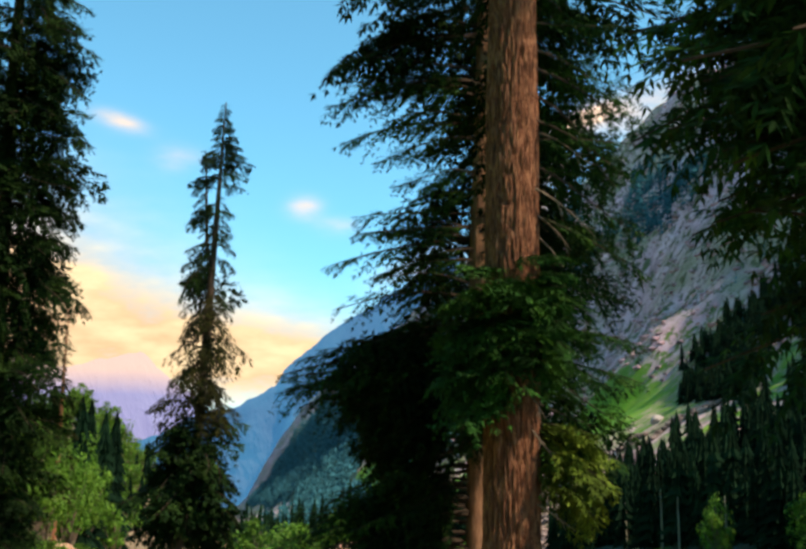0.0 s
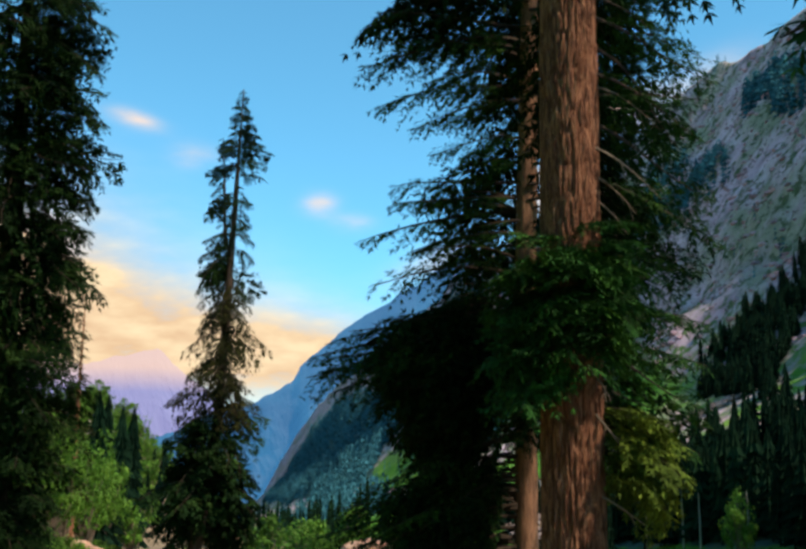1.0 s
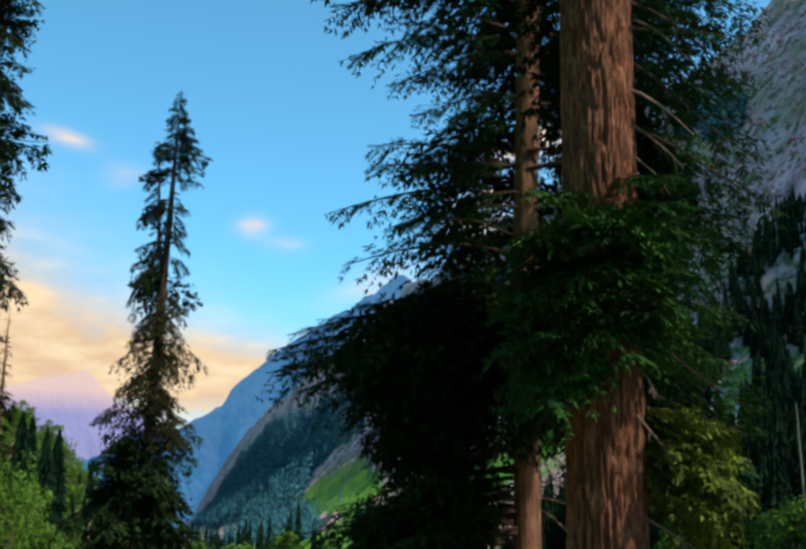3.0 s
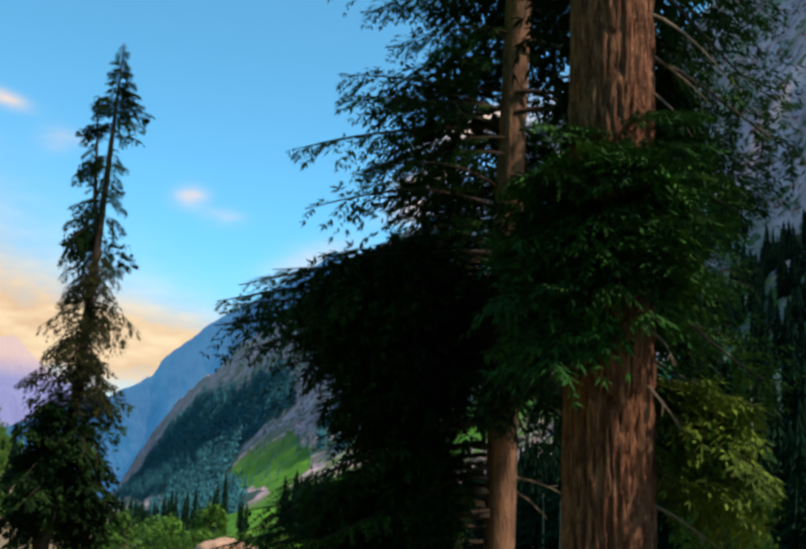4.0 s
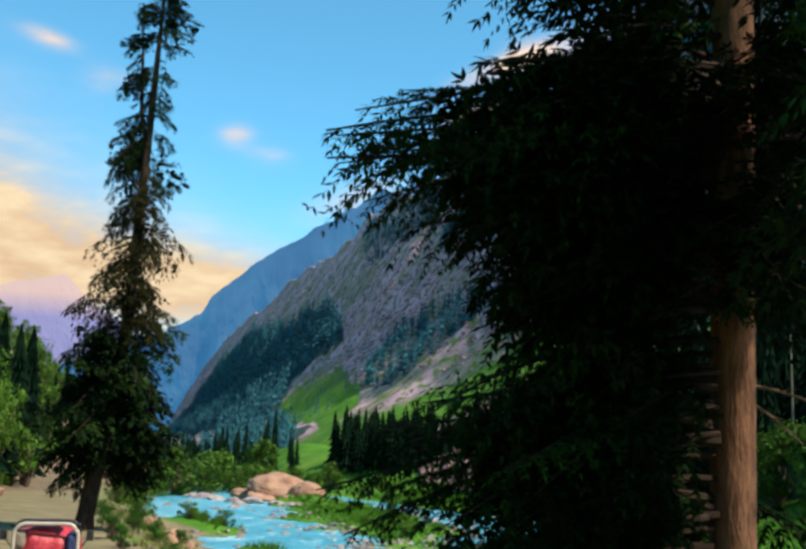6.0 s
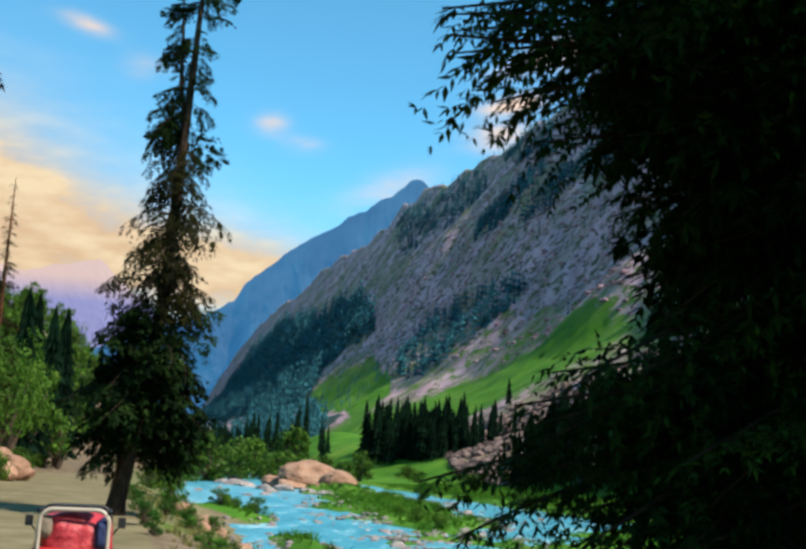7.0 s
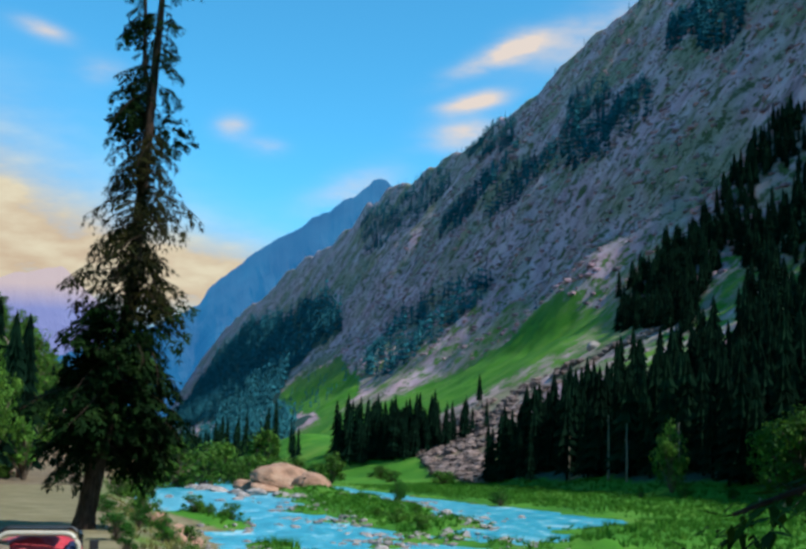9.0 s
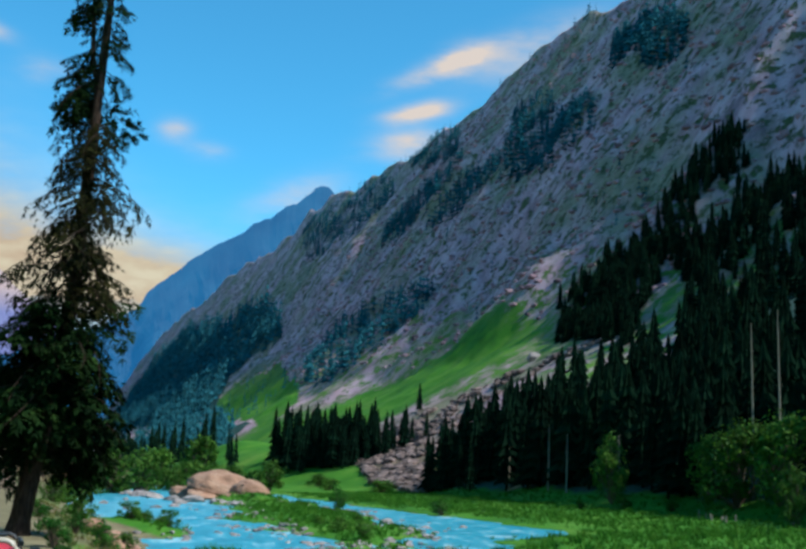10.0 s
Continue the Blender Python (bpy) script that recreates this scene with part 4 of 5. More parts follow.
for poly, count, low, high in (
        ([(667, 356), (631, 333), (491, 284), (438, 279), (471, 304), (595, 348)], 330, 10, 19),
        ([(771, 300), (767, 315), (649, 318), (519, 260), (535, 255), (567, 243), (706, 273)], 420, 9, 18),
        ([(1082, 283), (1037, 318), (845, 298), (746, 288), (704, 271), (740, 259), (804, 252), (1002, 260)], 480, 9, 18),
        ([(1780, 362), (1540, 372), (1317, 373), (1159, 326), (1330, 310), (1558, 312)], 420, 10, 19),
        ([(1286, 384), (1176, 384), (1045, 367), (963, 331), (1128, 348)], 200, 9, 17),
        ([(840, 340), (821, 328), (749, 303), (745, 296), (696, 306), (720, 327)], 110, 8, 15),
        ([(841, 134), (951, 183), (940, 205), (849, 201), (779, 211), (688, 206), (619, 167), (648, 148), (664, 123)], 360, 11, 20),
        (FAR_FOREST, 3600, 18, 36), (LOW_FOREST, 420, 16, 30)):
    slope += grove(poly, count, low, high, 1.25 if high > 29 else 1.6, 1.5, 60.0 if high > 29 else 0.0)
for k in range(90):                        # thin crest trees
    s = rng.uniform(700, 1700)
    if noise.noise((s / 45, 9.0, 0)) > 0.0:
        slope.append(spot(s, 384 + rng.gauss(0, 6), rng.uniform(8, 15), 0.9, 1.0))
for k in range(240):                       # single trees and thin rows on the rock
    s, d = rng.uniform(230, 1500), rng.uniform(140, 370)
    if noise.noise((s / 60, d / 40, 6.0)) > -0.05:
        slope.append(spot(s, d, rng.uniform(5, 12), 1.2, 1.0))
for k in range(60):                        # trees on the grassy slope further up the valley
    slope.append(spot(rng.uniform(760, 1200), rng.uniform(95, 165), rng.uniform(7, 14), 1.2, 1.0))
scatter("mountain_conifers", "conifers in clumps and bands up the rocky slope", "woods", slope, SPIRES_FAR, [SPRUCE_HAZED], rng)
dark = []
for k in range(90):                        # at the bend of the river
    dark.append(spot(rng.uniform(300, 620), rng.uniform(-75, -12), rng.uniform(12, 26), rng.uniform(0.75, 1.0)))
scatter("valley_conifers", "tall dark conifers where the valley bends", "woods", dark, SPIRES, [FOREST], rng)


def spire(label, x, y, h, sink=0.3, wide=1.0):
    """A single conifer some way off."""
    root = tagged(new("conifer_tree"), label, "tree", "conifers across the valley")
    root.matrix_basis = Matrix.Translation((x, y, ground_at(x, y) - sink)) @ Matrix.Diagonal((h * wide, h * wide, h, 1))
    me, stem = SPIRE_DATA[rng.randrange(4)]
    child("trunk", stem, root)
    child("crown", me, root)
    return root


SPIRE_DATA = []
for k in range(4):
    v, f = spire_mesh(160 + k, 14, 10)
    v = [tuple(q) for q in v]
    stem = [q for q in f if max(q) < 12]
    rest = [q for q in f if max(q) >= 12]
    SPIRE_DATA.append((mesh_from("crown", v, rest, [FOREST]), mesh_from("trunk", v[:12], stem, [BARK])))
p = to_world(312, 60)
spire("lone dark conifer on the grassy slope", p.x, p.y, 13)
p = to_world(300, 50)
spire("small conifer beside the scree", p.x, p.y, 8, 0.3, 1.3)
for s, d, h in ((118, -117, 17), (124, -120, 15), (133, -114, 14), (150, -119, 17), (165, -116, 19), (185, -113, 17), (200, -117, 19), (215, -112, 16), (228, -118, 18), (95, -124, 18), (85, -128, 17), (60, -128, 16), (40, -129, 18), (70, -132, 20), (245, -110, 15)):
    p = to_world(s, d)
    spire("slender conifer on the wooded spur", p.x, p.y, h * rng.uniform(0.7, 1.0), 0.4, rng.uniform(0.7, 1.1))
for s, d, top in ((-24, -124.4, 20.1), (-14, -123.7, 20.9), (-4, -122, 21.6), (6, -120.6, 21.9), (-34, -127.5, 20.1), (11, -121, 19)):
    p = to_world(s, d)
    spire("slender conifer among the leafy trees", p.x, p.y, top - rng.uniform(0, 3.5) - ground_at(p.x, p.y) + 0.4, 0.4, rng.uniform(0.7, 1.1))
p = to_world(-62, -124.4)
thin, low_ = [], ground_at(p.x, p.y)
for z in np.arange(low_ + 7, 24.6, 0.34):
    for k in range(2):
        if rng.random() < 0.8:
            thin.append((z, rng.uniform(0, 360), float(np.interp(z, [4, 12, 24.6], [2.8, 2.2, 0.5])) * rng.uniform(0.5, 1.1), rng.uniform(-25, 5)))
conifer("fir_tree", "thin half-bare conifer on the hillside", [(p.x, p.y, low_ - 0.4), (p.x, p.y, 10), (p.x + 0.2, p.y, 25.2)], [0.4, 0.26, 0.03], BARK, thin, DRY, rng)


# ---------------------------------------------------------------- broad-leaved trees and bushes
def leafy_mesh(seed, leaves=1500, size=0.055, clumps=16, tall=1.0, mats=None, low=0.30):
    """A bush one metre across: stems and clumps of many small leaves."""
    rng = random.Random(seed)
    verts, faces, index = [], [], []

    def add(v, f, k):
        o = len(verts)
        verts.extend(v); faces.extend([tuple(i + o for i in q) for q in f]); index.extend([k] * len(f))

    heads = []
    for k in range(clumps):
        a, r = rng.uniform(0, 6.28), rng.uniform(0.05, 0.36)
        z = tall * (low + (0.92 - low) * rng.random() * (1 - r * 0.9))
        p = Vector((math.cos(a) * r, math.sin(a) * r, z))
        heads.append((p, rng.uniform(0.09, 0.19)))
        add(*tube([(0, 0, 0), (p.x * 0.35, p.y * 0.35, p.z * 0.5), p], [0.02, 0.012, 0.004], 4), 0)
    for k in range(leaves):
        c, r = heads[rng.randrange(clumps)]
        n_ = Vector((rng.gauss(0, 1), rng.gauss(0, 1), rng.gauss(0, 1))).normalized()
        p = c + n_ * r * rng.uniform(0.55, 1.08)
        p.z = max(0.02, p.z)
        u = n_.orthogonal().normalized()
        u.rotate(Matrix.Rotation(rng.uniform(0, 6.28), 3, n_))
        w = n_.cross(u)
        q = size * rng.uniform(0.6, 1.3)
        add([p - u * q * 0.5, p + w * q * 0.3, p + u * q * 0.5 - n_ * q * 0.2, p - w * q * 0.3], [(0, 1, 2), (0, 2, 3)], 1)
    wood = [q for q, k in zip(faces, index) if k == 0]
    count = 1 + max(max(q) for q in wood)
    green = [tuple(i - count for i in q) for q, k in zip(faces, index) if k == 1]
    return mesh_from("trunk", verts[:count], wood, mats[:1]), mesh_from("foliage", verts[count:], green, mats[1:])


BUSHES = [leafy_mesh(80 + k, 1000, 0.075, 22, 0.85, [TWIG, LEAF], 0.10) for k in range(3)]
WILLOWS = [leafy_mesh(90 + k, 1300, 0.06, 22, 1.0, [TWIG, LEAF_DARK], 0.12) for k in range(3)]
CROWNS = [leafy_mesh(100 + k, 2000, 0.05, 26, 1.25, [TWIG, LEAF]) for k in range(3)]
ROUND = [leafy_mesh(130 + k, 1000, 0.085, 34, 0.95, [TWIG, LEAF], 0.10) for k in range(3)]
BROAD = [leafy_mesh(120 + k, 2600, 0.05, 34, 1.1, [TWIG, LEAF], 0.12) for k in range(2)]
CROWNS_FAR = [leafy_mesh(110 + k, 750, 0.08, 22, 1.2, [TWIG, LEAF]) for k in range(3)]


def leafy(name, label, category, me, x, y, wide, tall=1.0, sink=0.15, group=""):
    root = tagged(new(name), label, category, group)
    root.matrix_basis = Matrix.Translation((x, y, ground_at(x, y) - sink)) @ pose(0, 0, 0, 0, 0, rng.uniform(0, 360)) @ Matrix.Diagonal((wide, wide, wide * tall, 1))
    tagged(child("branch_tangle", me[0], root), kind="stuff")
    child("foliage", me[1], root)
    return root


rng = random.Random(21)
# fresh green trees and bushes on the hill side of the road
for k in range(13):
    p = to_world(-86 + 6 * k + rng.uniform(-3, 3), -123.5 - rng.uniform(0, 4))
    leafy("broadleaf_tree", "fresh green broad-leaved tree at the road's edge", "tree", CROWNS[k % 3], p.x, p.y, rng.uniform(7.5, 10), rng.uniform(1.2, 1.5), 0.3, "trees on the hillside")
for k in range(46):
    s = rng.uniform(-30, 190)
    p = to_world(s, -119 - rng.random() * (4 + 0.07 * (s + 205)))
    leafy("broadleaf_tree", "fresh green broad-leaved tree on the hillside", "tree", CROWNS_FAR[k % 3], p.x, p.y, rng.uniform(6.5, 11), rng.uniform(0.9, 1.25), 0.3, "trees on the hillside")
for k in range(60):
    s = rng.uniform(110, 270)
    p = to_world(s, rng.uniform(-150, -100))
    leafy("broadleaf_tree", "light green tree on the wooded spur", "tree", CROWNS_FAR[k % 3], p.x, p.y, rng.uniform(8, 12), rng.uniform(0.8, 1.2), 0.5, "trees on the spur")
for k in range(46):
    p = to_world(rng.uniform(-110, 10), -121.6 - rng.uniform(0, 4))
    leafy("bush", "green bush at the road's edge", "bush", BUSHES[k % 3], p.x, p.y, rng.uniform(1.8, 3.6), rng.uniform(0.8, 1.1), 0.15, "bushes along the road")
# willows and scrub at the river
for label, s, d, wide, tall in (("round green willow at the river bend", 128, -87, 17, 0.9), ("round green willow at the river bend", 186, -70, 20, 0.85), ("round green willow at the river bend", 152, -78, 14, 0.9), ("green willow behind the red boulder", 240, -48, 20, 1.1), ("green willow behind the red boulder", 205, -52, 15, 0.8),
                                ("green willow behind the red boulder", 230, -36, 12, 0.8), ("upright shrub on the gravel island", 30, -57, 5.0, 1.05), ("shrub at the meadow's edge", 20, -41, 5.0, 0.7), ("green willow at the meadow's edge", 160, -6, 9, 0.55), ("green willow at the meadow's edge", 190, -14, 9, 0.55), ("green willow at the meadow's edge", 225, -8, 10, 0.55),
                                ("broad dark green tree before the wood", 34, 0, 9.5, 1.5), ("broad dark green tree before the wood", -3, 3, 17, 0.95), ("broad dark green tree before the wood", -13, 4, 15, 1.1), ("broad dark green tree before the wood", -31, -7, 6.5, 1.4), ("broad dark green tree before the wood", -38, 3, 13, 1.1), ("broad dark green tree before the wood", 8, 6, 11, 1.2),
                                ("low green shrub on the meadow", 22, -4, 4, 0.8), ("low green shrub on the meadow", 30, -9, 3, 1.0), ("low green shrub on the meadow", 12, 0, 4, 0.8), ("small bush in the river", -41, -99, 3.2, 0.55), ("small bush in the river", -44, -97.5, 2.2, 0.5),
                                ("bush on the river bank", -78, -108, 3.2, 0.9), ("bush on the river bank", -60, -107, 3.4, 0.9), ("bush on the river bank", -90, -106, 2.6, 0.7), ("bush on the river bank", -98, -108.5, 2.4, 0.7), ("bush on the river bank", -30, -108, 4.2, 0.9), ("bush on the river bank", 0, -106, 5, 0.9), ("bush on the river bank", 40, -103, 6, 0.9), ("bush on the river bank", 80, -98, 8, 0.9), ("bush on the river bank", 110, -94, 9, 0.9)):
    p = to_world(s, d)
    leafy("willow" if "willow" in label else ("broadleaf_tree" if "tree" in label else "bush"), label, "tree" if "tree" in label or "willow" in label else "bush", (BROAD[rng.randrange(2)] if "tree" in label else ROUND[rng.randrange(3)] if "willow" in label else (BUSHES if "river" in label else WILLOWS)[rng.randrange(3)]), p.x, p.y, wide, tall, 0.25)

for k in range(26):                        # scrub on the gravel islands
    row = ISLANDS[(0, 0, 0, 2, 1)[k % 5]]
    s, d = row[0] + row[2] * rng.uniform(-0.75, 0.75), row[1] + row[3] * rng.uniform(-0.6, 0.6)
    d += row[5] * (s - row[0])
    if land(s, d) < WATER_Z + 0.35:
        continue
    p = to_world(s, d)
    leafy("bush", "low green scrub on the gravel island", "bush", BUSHES[k % 3], p.x, p.y, rng.uniform(1.4, 3.6), rng.uniform(0.45, 0.8), 0.15, "scrub on the island")
for k in range(14):                        # undergrowth round the lone fir
    p = to_world(rng.uniform(-140, -92), rng.uniform(-112, -106))
    leafy("bush", "low olive bush on the road's edge", "bush", WILLOWS[k % 3], p.x, p.y, rng.uniform(1.0, 2.2), rng.uniform(0.6, 0.9), 0.1, "bushes on the bank")
for k in range(16):                        # round bushes along the far bank
    p = to_world(rng.uniform(120, 300), rng.uniform(-92, -30))
    leafy("willow", "round green willow at the river bend", "tree", ROUND[k % 3], p.x, p.y, rng.uniform(9, 16), rng.uniform(0.75, 1.0), 0.3)


# ---------------------------------------------------------------- stones
def rock_mesh(seed, mat, flat=0.7, rough=0.28, level=3):
    """A weathered boulder about one metre across."""
    bm = bmesh.new()
    bmesh.ops.create_icosphere(bm, subdivisions=level, radius=0.5)
    for v in bm.verts:
        q = v.co * 2.2 + Vector((seed * 3.7, 0, 0))
        n_ = noise.noise(q) * rough + noise.noise(q * 2.7) * rough * 0.45
        cell = noise.cell_vector(q * 1.1)
        v.co *= 1 + n_ + 0.10 * (cell.x - 0.5)
        v.co.z *= flat
    me = bpy.data.meshes.new("boulder")
    bm.to_mesh(me)
    bm.free()
    me.materials.append(mat)
    return me


STONES = [rock_mesh(k, ROCK, 0.65) for k in range(5)]
RED_STONES = [rock_mesh(20 + k, ROCK_RED, 0.62, 0.22, 4) for k in range(3)]


def boulder(label, me, x, y, size, z=None, turn=None, tall=1.0):
    ob = tagged(new("boulder", me), label, "boulder")
    z = ground_at(x, y) if z is None else z
    ob.matrix_basis = Matrix.Translation((x, y, z + size * 0.12)) @ pose(0, 0, 0, rng.uniform(-12, 12), rng.uniform(-12, 12), rng.uniform(0, 360) if turn is None else turn) @ Matrix.Diagonal((size, size * 0.85, size * tall, 1))
    return ob


for s, d, size, turn, tall in ((97, -65, 17, 10, 0.78), (90, -60, 11, 60, 0.95), (102, -73, 8, 100, 0.7), (92, -70, 9, 30, 0.35), (86, -64, 7, 200, 0.35)):
    p = to_world(s, d)
    boulder("huge rounded reddish boulder at the river", RED_STONES[rng.randrange(3)], p.x, p.y, size, -7.2, turn, tall)
for s, d, size in ((170, -102, 15), (186, -97, 13), (160, -106, 13), (203, -101, 16), (176, -94, 9), (195, -108, 14)):
    p = to_world(s, d)
    boulder("bare reddish rock bank on the spur", RED_STONES[rng.randrange(3)], p.x, p.y, size)
p = to_world(275, 98)
boulder("pale boulder on the slope", STONES[1], p.x, p.y, 6.5, None, 20, 1.2)
for s, d, size in ((-96, -108.6, 2.2), (-93, -107.2, 1.5), (-101, -107.5, 1.2), (-86, -105, 1.6), (-70, -104.5, 1.4), (-110, -106, 1.5)):
    p = to_world(s, d)
    boulder("brown boulder on the river bank", RED_STONES[rng.randrange(3)], p.x, p.y, size)
for s, d, size in ((-66, -122.0, 4.6), (-61, -123.2, 5.2), (-71, -122.6, 3.6), (-57, -122.2, 3.0), (-25, -130, 7), (-30, -126.5, 5), (-18, -133, 8), (-8, -129, 6), (-40, -127, 4), (2, -128, 6)):
    p = to_world(s, d)
    boulder("pinkish rock outcrop among the bushes", RED_STONES[rng.randrange(3)], p.x, p.y, size)
for k in range(46):
    s, d = rng.uniform(-110, 110), rng.uniform(-102, -50)
    z = land(s, d)
    if z > WATER_Z + 0.3:
        continue
    p = to_world(s, d)
    boulder("wet grey boulder in the river", STONES[rng.randrange(5)], p.x, p.y, rng.uniform(0.5, 1.6), WATER_Z - 0.2)
for s, d, size in ((118, -84, 4), (104, -83, 5), (92, -81, 4.5), (80, -79, 4), (70, -76, 5), (62, -72, 4), (112, -79, 3.5), (54, -70, 3.5), (33, -88, 2.2), (40, -84, 2.4), (60, -80, 3.4), (-14, -62, 2.4), (-24, -60, 2.0), (-4, -59, 2.2)):
    p = to_world(s, d)
    boulder("dark wet rock in the rapids", STONES[rng.randrange(5)], p.x, p.y, size, WATER_Z - 0.25, None, 0.55)
low_stones = []
for k in range(3):
    me = rock_mesh(40 + k, ROCK, 0.7, 0.3, 1)
    low_stones.append((np.array([tuple(v.co) for v in me.vertices]), [tuple(q.vertices) for q in me.polygons]))
pebbles = []
while len(pebbles) < 1100:
    s, d = rng.uniform(-150, 130), rng.uniform(-108, -36)
    z = land(s, d)
    if not -7.6 < z < -6.5 or river_side(s, d) > -46 or noise.noise((s / 9, d / 6, 0.5)) < -0.05:
        continue
    q = rng.uniform(0.25, 0.9)
    pebbles.append(((*to_world(s, d)[:2], max(z, WATER_Z - 0.05)), q, q * 1.2))
scatter("shore_stones", "grey stones along the water's edge", "stones", pebbles, low_stones, [ROCK], rng)
talus = []
while len(talus) < 2000:
    d = 3 + 102 * rng.random() ** 1.4
    s = float(np.interp(d, SCREE_D, SCREE_S)) + float(np.interp(d, SCREE_D, SCREE_W)) * rng.uniform(-1, 1)
    if noise.noise((s / 12, d / 9, 1.0)) < (-0.3 if d < 45 else 0.05):
        continue
    q = 0.7 + 3.6 * rng.random() ** 2.2
    talus.append(((*to_world(s, d)[:2], land(s, d) + 0.1 * q), q, q * 1.25))
scatter("scree", "fan of broken boulders below the mountain", "scree", talus, low_stones, [ROCK_SCREE], rng)
ledges = []
while len(ledges) < 5200:
    s, d = rng.uniform(230, 1150), rng.uniform(130, 380)
    if grass_share(s, d) > 0.6:
        continue
    q = 1.2 + 5.0 * rng.random() ** 2.2
    ledges.append(((*to_world(s, d)[:2], land(s, d) - 0.1 * q), q * 0.8, q * 1.2))
scatter("mountain_rocks", "broken rock ledges on the mountain face", "rocks", ledges, low_stones, [ROCK_FACE], rng)


# ---------------------------------------------------------------- grass
def grass_tuft(seed, blades=7):
    rng = random.Random(seed)
    v, f = [], []
    for k in range(blades):
        a, r = rng.uniform(0, 6.28), rng.uniform(0, 0.25)
        x, y = math.cos(a) * r, math.sin(a) * r
        lean, h, b = rng.uniform(0.05, 0.4), rng.uniform(0.5, 1.0), rng.uniform(0, 6.28)
        o = len(v)
        w = 0.07
        v += [(x - w * math.sin(b), y + w * math.cos(b), 0), (x + w * math.sin(b), y - w * math.cos(b), 0), (x + math.cos(a) * lean, y + math.sin(a) * lean, h)]
        f.append((o, o + 1, o + 2))
    return np.array(v), f


GRASSES = [grass_tuft(k) for k in range(5)]
tufts = []
while len(tufts) < 15000:
    if rng.random() < 0.86:
        s, d = rng.uniform(-110, 170), rng.uniform(-100, 4)
    else:
        s, d = rng.uniform(-170, -40), rng.uniform(-112.5, -103)
    z = land(s, d)
    if z < WATER_Z + 0.25 or rng.random() > grass_share(s, d):
        continue
    h = rng.uniform(0.35, 0.95) * (1.0 if d > -100 else 0.6)
    tufts.append(((*to_world(s, d)[:2], z - 0.03), h, h * 1.3))
verge = []
while len(verge) < 900:
    s, d = rng.uniform(-170, -60), rng.uniform(-112.4, -103.5)
    if land(s, d) < WATER_Z + 0.3 or noise.noise((s / 5, d / 3, 2)) < -0.1:
        continue
    h = rng.uniform(0.15, 0.5)
    verge.append(((*to_world(s, d)[:2], land(s, d) - 0.02), h, h * 1.5))
scatter("verge_weeds", "dry yellowish weeds on the road's edge", "weeds", verge, GRASSES, [WEEDS], rng)
tufts = [q for q in tufts if to_plan(q[0][0], q[0][1])[1] > -103]
scatter("meadow_grass", "long green grass on the banks and islands", "grass", tufts, GRASSES, [GRASS], rng)


# ---------------------------------------------------------------- stakes and bare stems at the wood's edge
def stake(x, y, h):
    v, f = tube([(0, 0, -0.2), (0.01, 0, h * 0.5), (0.03, 0.01, h)], [0.16, 0.14, 0.10], 6)
    f.append(tuple(range(12, 18)))
    ob = tagged(new("wooden_stake", mesh_from("wooden_stake", v, f, [PALE_WOOD])), "short pale wooden stake in the meadow", "stake", "stakes at the wood's edge")
    ob.location = (x, y, ground_at(x, y))


PALE_WOOD = material("weathered_wood", [(0.15, 0.13, 0.10), (0.26, 0.23, 0.18)], 6, 0.9, 0.3)
for k in range(9):
    p = to_world(-18 + 1.5 * k + rng.uniform(-0.5, 0.5), -8.5 + rng.uniform(-0.7, 0.7) + 0.3 * k)
    stake(p.x, p.y, rng.uniform(0.7, 1.5))


def bare_stem(s, d, h):
    """A dead conifer stem with a few stubs."""
    p = to_world(s, d)
    root = tagged(new("dead_tree"), "bare pale conifer stem at the wood's edge", "tree", "bare stems at the wood's edge")
    root.location = (p.x, p.y, ground_at(p.x, p.y) - 0.2)
    v, f = tube([(0, 0, 0), (0.1, 0, h * 0.5), (0.15, 0.1, h)], [0.24, 0.18, 0.06], 7)
    child("trunk", mesh_from("trunk", v, f, [PALE_WOOD]), root)
    for k in range(5):
        z, a = h * rng.uniform(0.4, 0.95), rng.uniform(0, 6.28)
        v, f = tube([(0.1, 0, z), (0.1 + math.cos(a) * 0.9, math.sin(a) * 0.9, z - 0.1)], [0.05, 0.02], 4)
        child("branch_stub", mesh_from("branch_stub", v, f, [PALE_WOOD]), root)


for s, d, h in ((95, 5.5, 14), (70, 4, 15), (62, 4.5, 13), (-2, 7, 30), (-8, 8, 31), (40, 5, 12)):
    bare_stem(s, d, h)


# ---------------------------------------------------------------- the open jeep on the road
def paint(name, color, rough=0.35, metal=0.0):
    return material(name, [tuple(c * 0.8 for c in color), color, tuple(min(1, c * 1.15) for c in color)], 3, rough, 0.05, 40, metal=metal, gloss=0.5, distance=0.002)


JEEP_RED, JEEP_CREAM, BLACK = paint("red_paint", (0.42, 0.02, 0.025)), paint("cream_paint", (0.42, 0.36, 0.30)), paint("black_plastic", (0.012, 0.012, 0.014), 0.5)
RUBBER, STEEL, TARP = paint("tyre_rubber", (0.02, 0.02, 0.02), 0.9), paint("steel_rim", (0.4, 0.4, 0.42), 0.35, 0.8), material("red_tarpaulin", [(0.22, 0.012, 0.02), (0.48, 0.03, 0.045), (0.62, 0.10, 0.10)], 2.5, 0.45, 0.8, 5, distance=0.08, gloss=0.5)
CANVAS = material("faded_canvas", [(0.12, 0.09, 0.07), (0.30, 0.24, 0.18)], 6, 0.9, 0.5, 20)
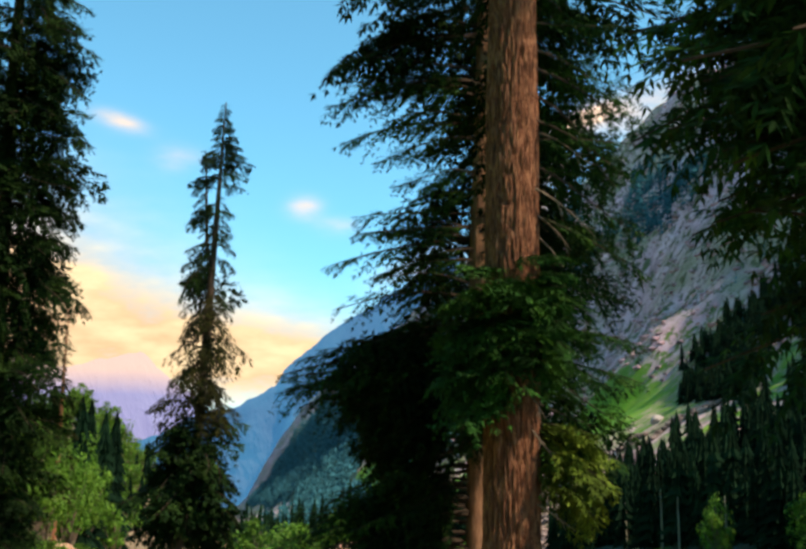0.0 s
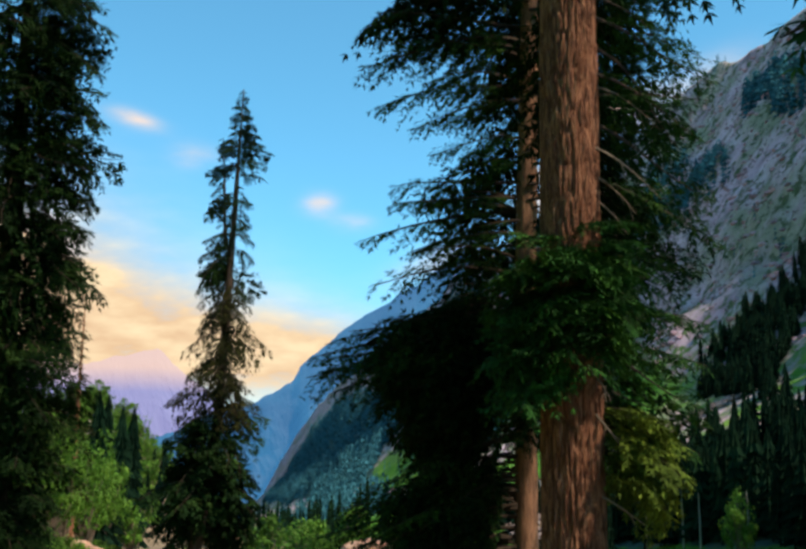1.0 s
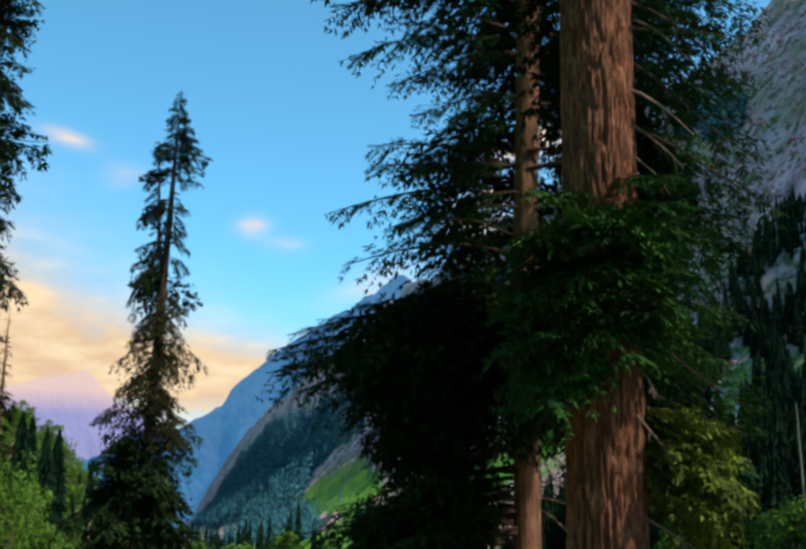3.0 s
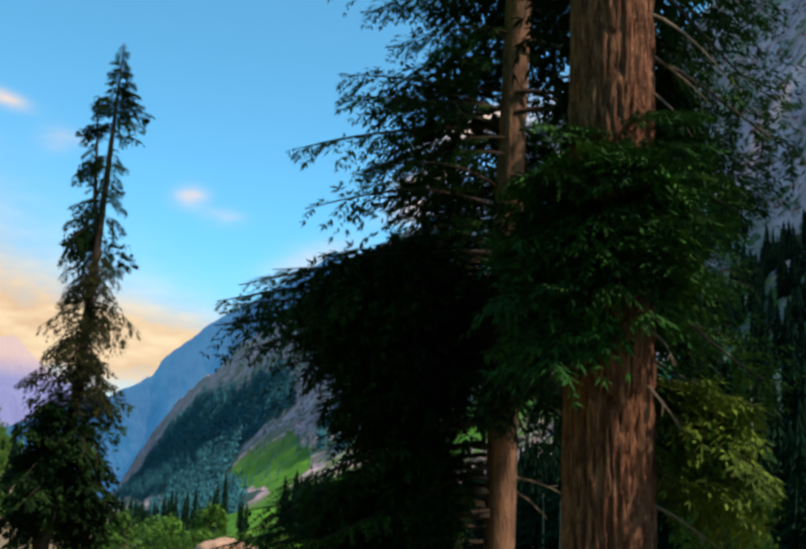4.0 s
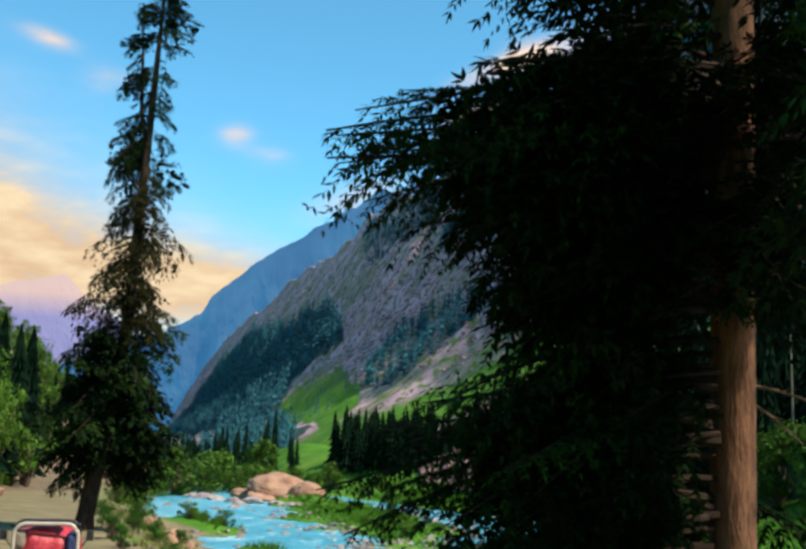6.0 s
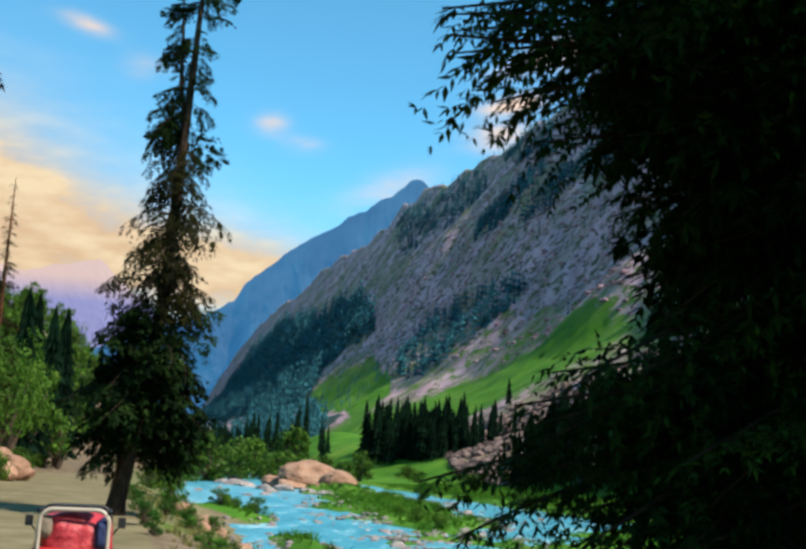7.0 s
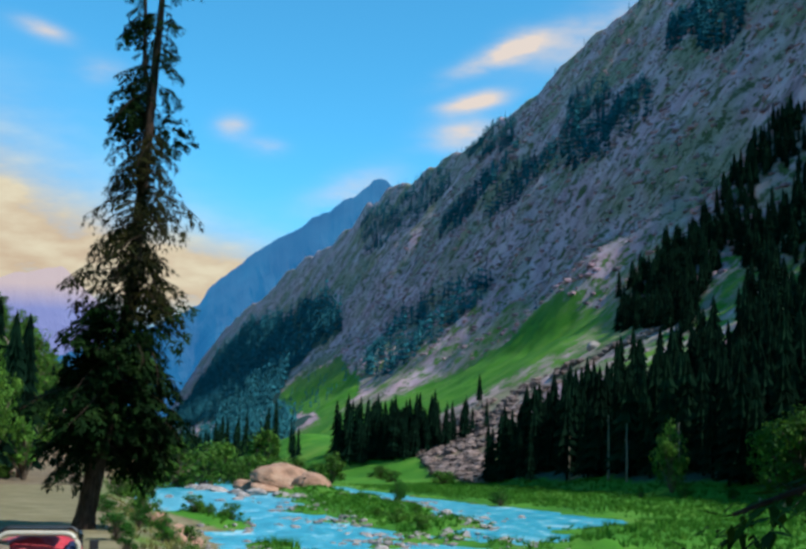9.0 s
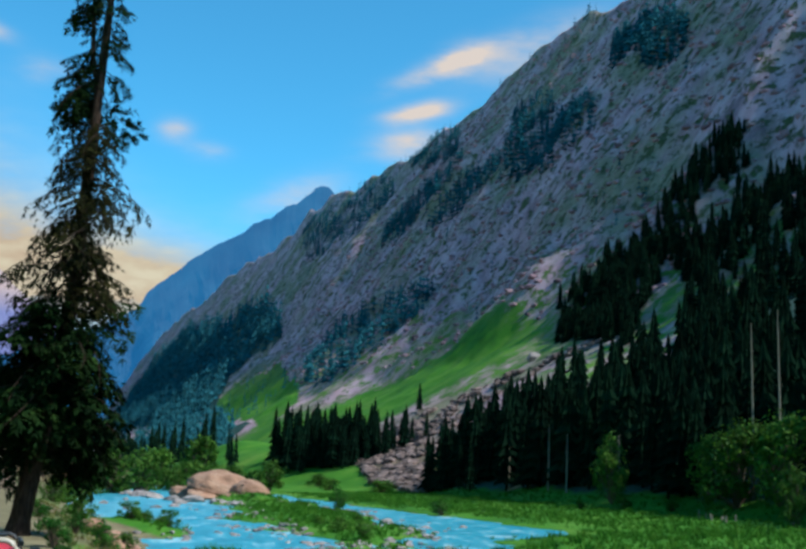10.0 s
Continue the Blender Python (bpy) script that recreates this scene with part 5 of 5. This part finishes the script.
LENS_RED, NAVY = paint("tail_lens", (0.5, 0.01, 0.01), 0.15), paint("navy_cloth", (0.02, 0.03, 0.10), 0.9)


def box_mesh(name, size, mat, bevel=0.03, taper=1.0, segments=3):
    """A box with rounded edges, standing on its base, drawn in towards the top by taper."""
    bm = bmesh.new()
    bmesh.ops.create_cube(bm, size=1.0)
    for v in bm.verts:
        k = taper if v.co.z > 0 else 1.0
        v.co = Vector((v.co.x * size[0] * k, v.co.y * size[1] * k, (v.co.z + 0.5) * size[2]))
    bmesh.ops.bevel(bm, geom=bm.edges[:], offset=bevel, segments=segments, affect="EDGES", profile=0.7)
    me = bpy.data.meshes.new(name)
    bm.to_mesh(me)
    bm.free()
    me.materials.append(mat)
    return me


def ring_mesh(name, radius, thick, wide, mat, segments=28):
    """A wheel's ring round the x axis with rounded shoulders."""
    prof = [(radius - thick, -wide / 2), (radius - 0.03, -wide / 2), (radius, -wide / 2 + 0.035), (radius, wide / 2 - 0.035), (radius - 0.03, wide / 2), (radius - thick, wide / 2)]
    v, f, m = [], [], len(prof)
    for i in range(segments):
        a = 2 * math.pi * i / segments
        v += [(x, math.cos(a) * r, math.sin(a) * r) for r, x in prof]
    for i in range(segments):
        for j in range(m):
            f.append((i * m + j, i * m + (j + 1) % m, ((i + 1) % segments) * m + (j + 1) % m, ((i + 1) % segments) * m + j))
    return mesh_from(name, v, f, [mat], smooth_shade=False)


def hoop(half, low, high, r=0.045):
    """An upright roll hoop: two posts and a crown with rounded corners."""
    pts = [(-half, 0, low), (-half, 0, low + 0.3)]
    for k in range(7):
        a = math.pi - k * math.pi / 12
        pts.append((-half + 0.26 + 0.26 * math.cos(a), 0, high - 0.26 + 0.26 * math.sin(a)))
    for k in range(7):
        a = math.pi / 2 - k * math.pi / 12
        pts.append((half - 0.26 + 0.26 * math.cos(a), 0, high - 0.26 + 0.26 * math.sin(a)))
    pts += [(half, 0, low + 0.3), (half, 0, low)]
    return tube(pts, [r] * len(pts), 8)


def jeep(x, y, turn):
    root = tagged(new("jeep"), "open red jeep carrying a red tarpaulin on the road", "car")
    root.matrix_basis = Matrix.Translation((x, y, ground_at(x, y))) @ pose(0, 0, 0, 0, 0, turn)
    body = child("body", box_mesh("body", (1.62, 3.5, 0.62), JEEP_RED, 0.07, 0.98), root, pose(0, 1.75, 0.48))
    child("tailgate", box_mesh("tailgate", (1.35, 0.05, 0.45), JEEP_RED, 0.02), body, pose(0, -1.77, 0.08))
    child("bonnet", box_mesh("bonnet", (1.3, 1.1, 0.16), JEEP_RED, 0.05, 0.95), body, pose(0, 1.15, 0.6))
    for sgn in (-1, 1):
        tail = child("tail_light", box_mesh("tail_light", (0.14, 0.05, 0.2), LENS_RED, 0.015), root, pose(sgn * 0.74, -0.02, 0.72), "red plastic tail light")
        for yy in (0.62, 2.85):
            wheel = child("wheel", ring_mesh("tyre", 0.36, 0.16, 0.22, RUBBER), root, pose(sgn * 0.76, yy, 0.36), "black tyre")
            child("rim", ring_mesh("rim", 0.205, 0.15, 0.12, STEEL), wheel, pose(0, 0, 0), "grey steel rim")
            child("fender", box_mesh("fender", (0.26, 0.95, 0.10), BLACK, 0.04), root, pose(sgn * 0.80, yy, 0.76), "black fender")
        arm_v, arm_f = tube([(sgn * 0.80, 1.9, 1.25), (sgn * 0.93, 1.86, 1.42), (sgn * 0.98, 1.85, 1.5)], [0.018] * 3, 6)
        mirror = child("mirror", box_mesh("mirror", (0.17, 0.08, 0.24), BLACK, 0.03), root, pose(sgn * 1.0, 1.83, 1.42), "black side mirror")
        child("mirror_arm", mesh_from("mirror_arm", arm_v, arm_f, [BLACK]), root)
        child("door", box_mesh("door", (0.04, 0.85, 0.5), JEEP_RED, 0.02), root, pose(sgn * 0.81, 1.75, 0.62))
        v, f = tube([(sgn * 0.74, 0.05, 1.84), (sgn * 0.74, 1.9, 1.80)], [0.035, 0.035], 8)
        child("side_rail", mesh_from("side_rail", v, f, [BLACK]), root, None, "black side rail")
    child("rear_bumper", box_mesh("rear_bumper", (1.6, 0.14, 0.16), BLACK, 0.04), root, pose(0, -0.08, 0.42), "black bumper")
    v, f = hoop(0.70, 1.05, 1.89, 0.046)
    child("roll_hoop", mesh_from("roll_hoop", v, f, [JEEP_CREAM], smooth_shade=True), root, pose(0, 0.02, 0), "cream painted roll hoop")
    v, f = hoop(0.76, 1.05, 1.88, 0.04)
    child("windscreen_frame", mesh_from("windscreen_frame", v, f, [BLACK], smooth_shade=True), root, pose(0, 1.95, 0), "black windscreen frame")
    child("roof_edge", box_mesh("roof_edge", (1.02, 0.3, 0.04), BLACK, 0.015), root, pose(0.0, 0.2, 1.94), "dark folded roof edge")
    # the load: lumpy tarpaulin, a pale bundle and a navy bag
    for name, size, at, mat, seed, label in (("tarpaulin", (1.36, 1.3, 0.98), (0.02, 0.70, 1.30), TARP, 3.0, "crumpled red tarpaulin"), ("cloth_roll", (0.26, 0.3, 0.42), (-0.58, 0.18, 1.52), CANVAS, 5.0, "rolled pale cloth"), ("bag", (0.26, 0.5, 0.62), (0.58, 0.22, 1.36), NAVY, 7.0, "navy blue bag")):
        bm = bmesh.new()
        bmesh.ops.create_icosphere(bm, subdivisions=4, radius=0.5)
        for v in bm.verts:
            q = v.co * 3 + Vector((seed, 0, 0))
            v.co *= 1 + 0.16 * noise.noise(q) + 0.08 * noise.noise(q * 2.6)
            v.co = Vector((math.copysign(abs(v.co.x) ** 0.75, v.co.x) * size[0], v.co.y * size[1], math.copysign(abs(v.co.z) ** 0.8, v.co.z) * size[2]))
        me = bpy.data.meshes.new(name)
        bm.to_mesh(me)
        bm.free()
        me.materials.append(mat)
        me.polygons.foreach_set("use_smooth", [True] * len(me.polygons))
        child(name, me, root, pose(*at), label)


jeep(-8.45, 39.0, 12)
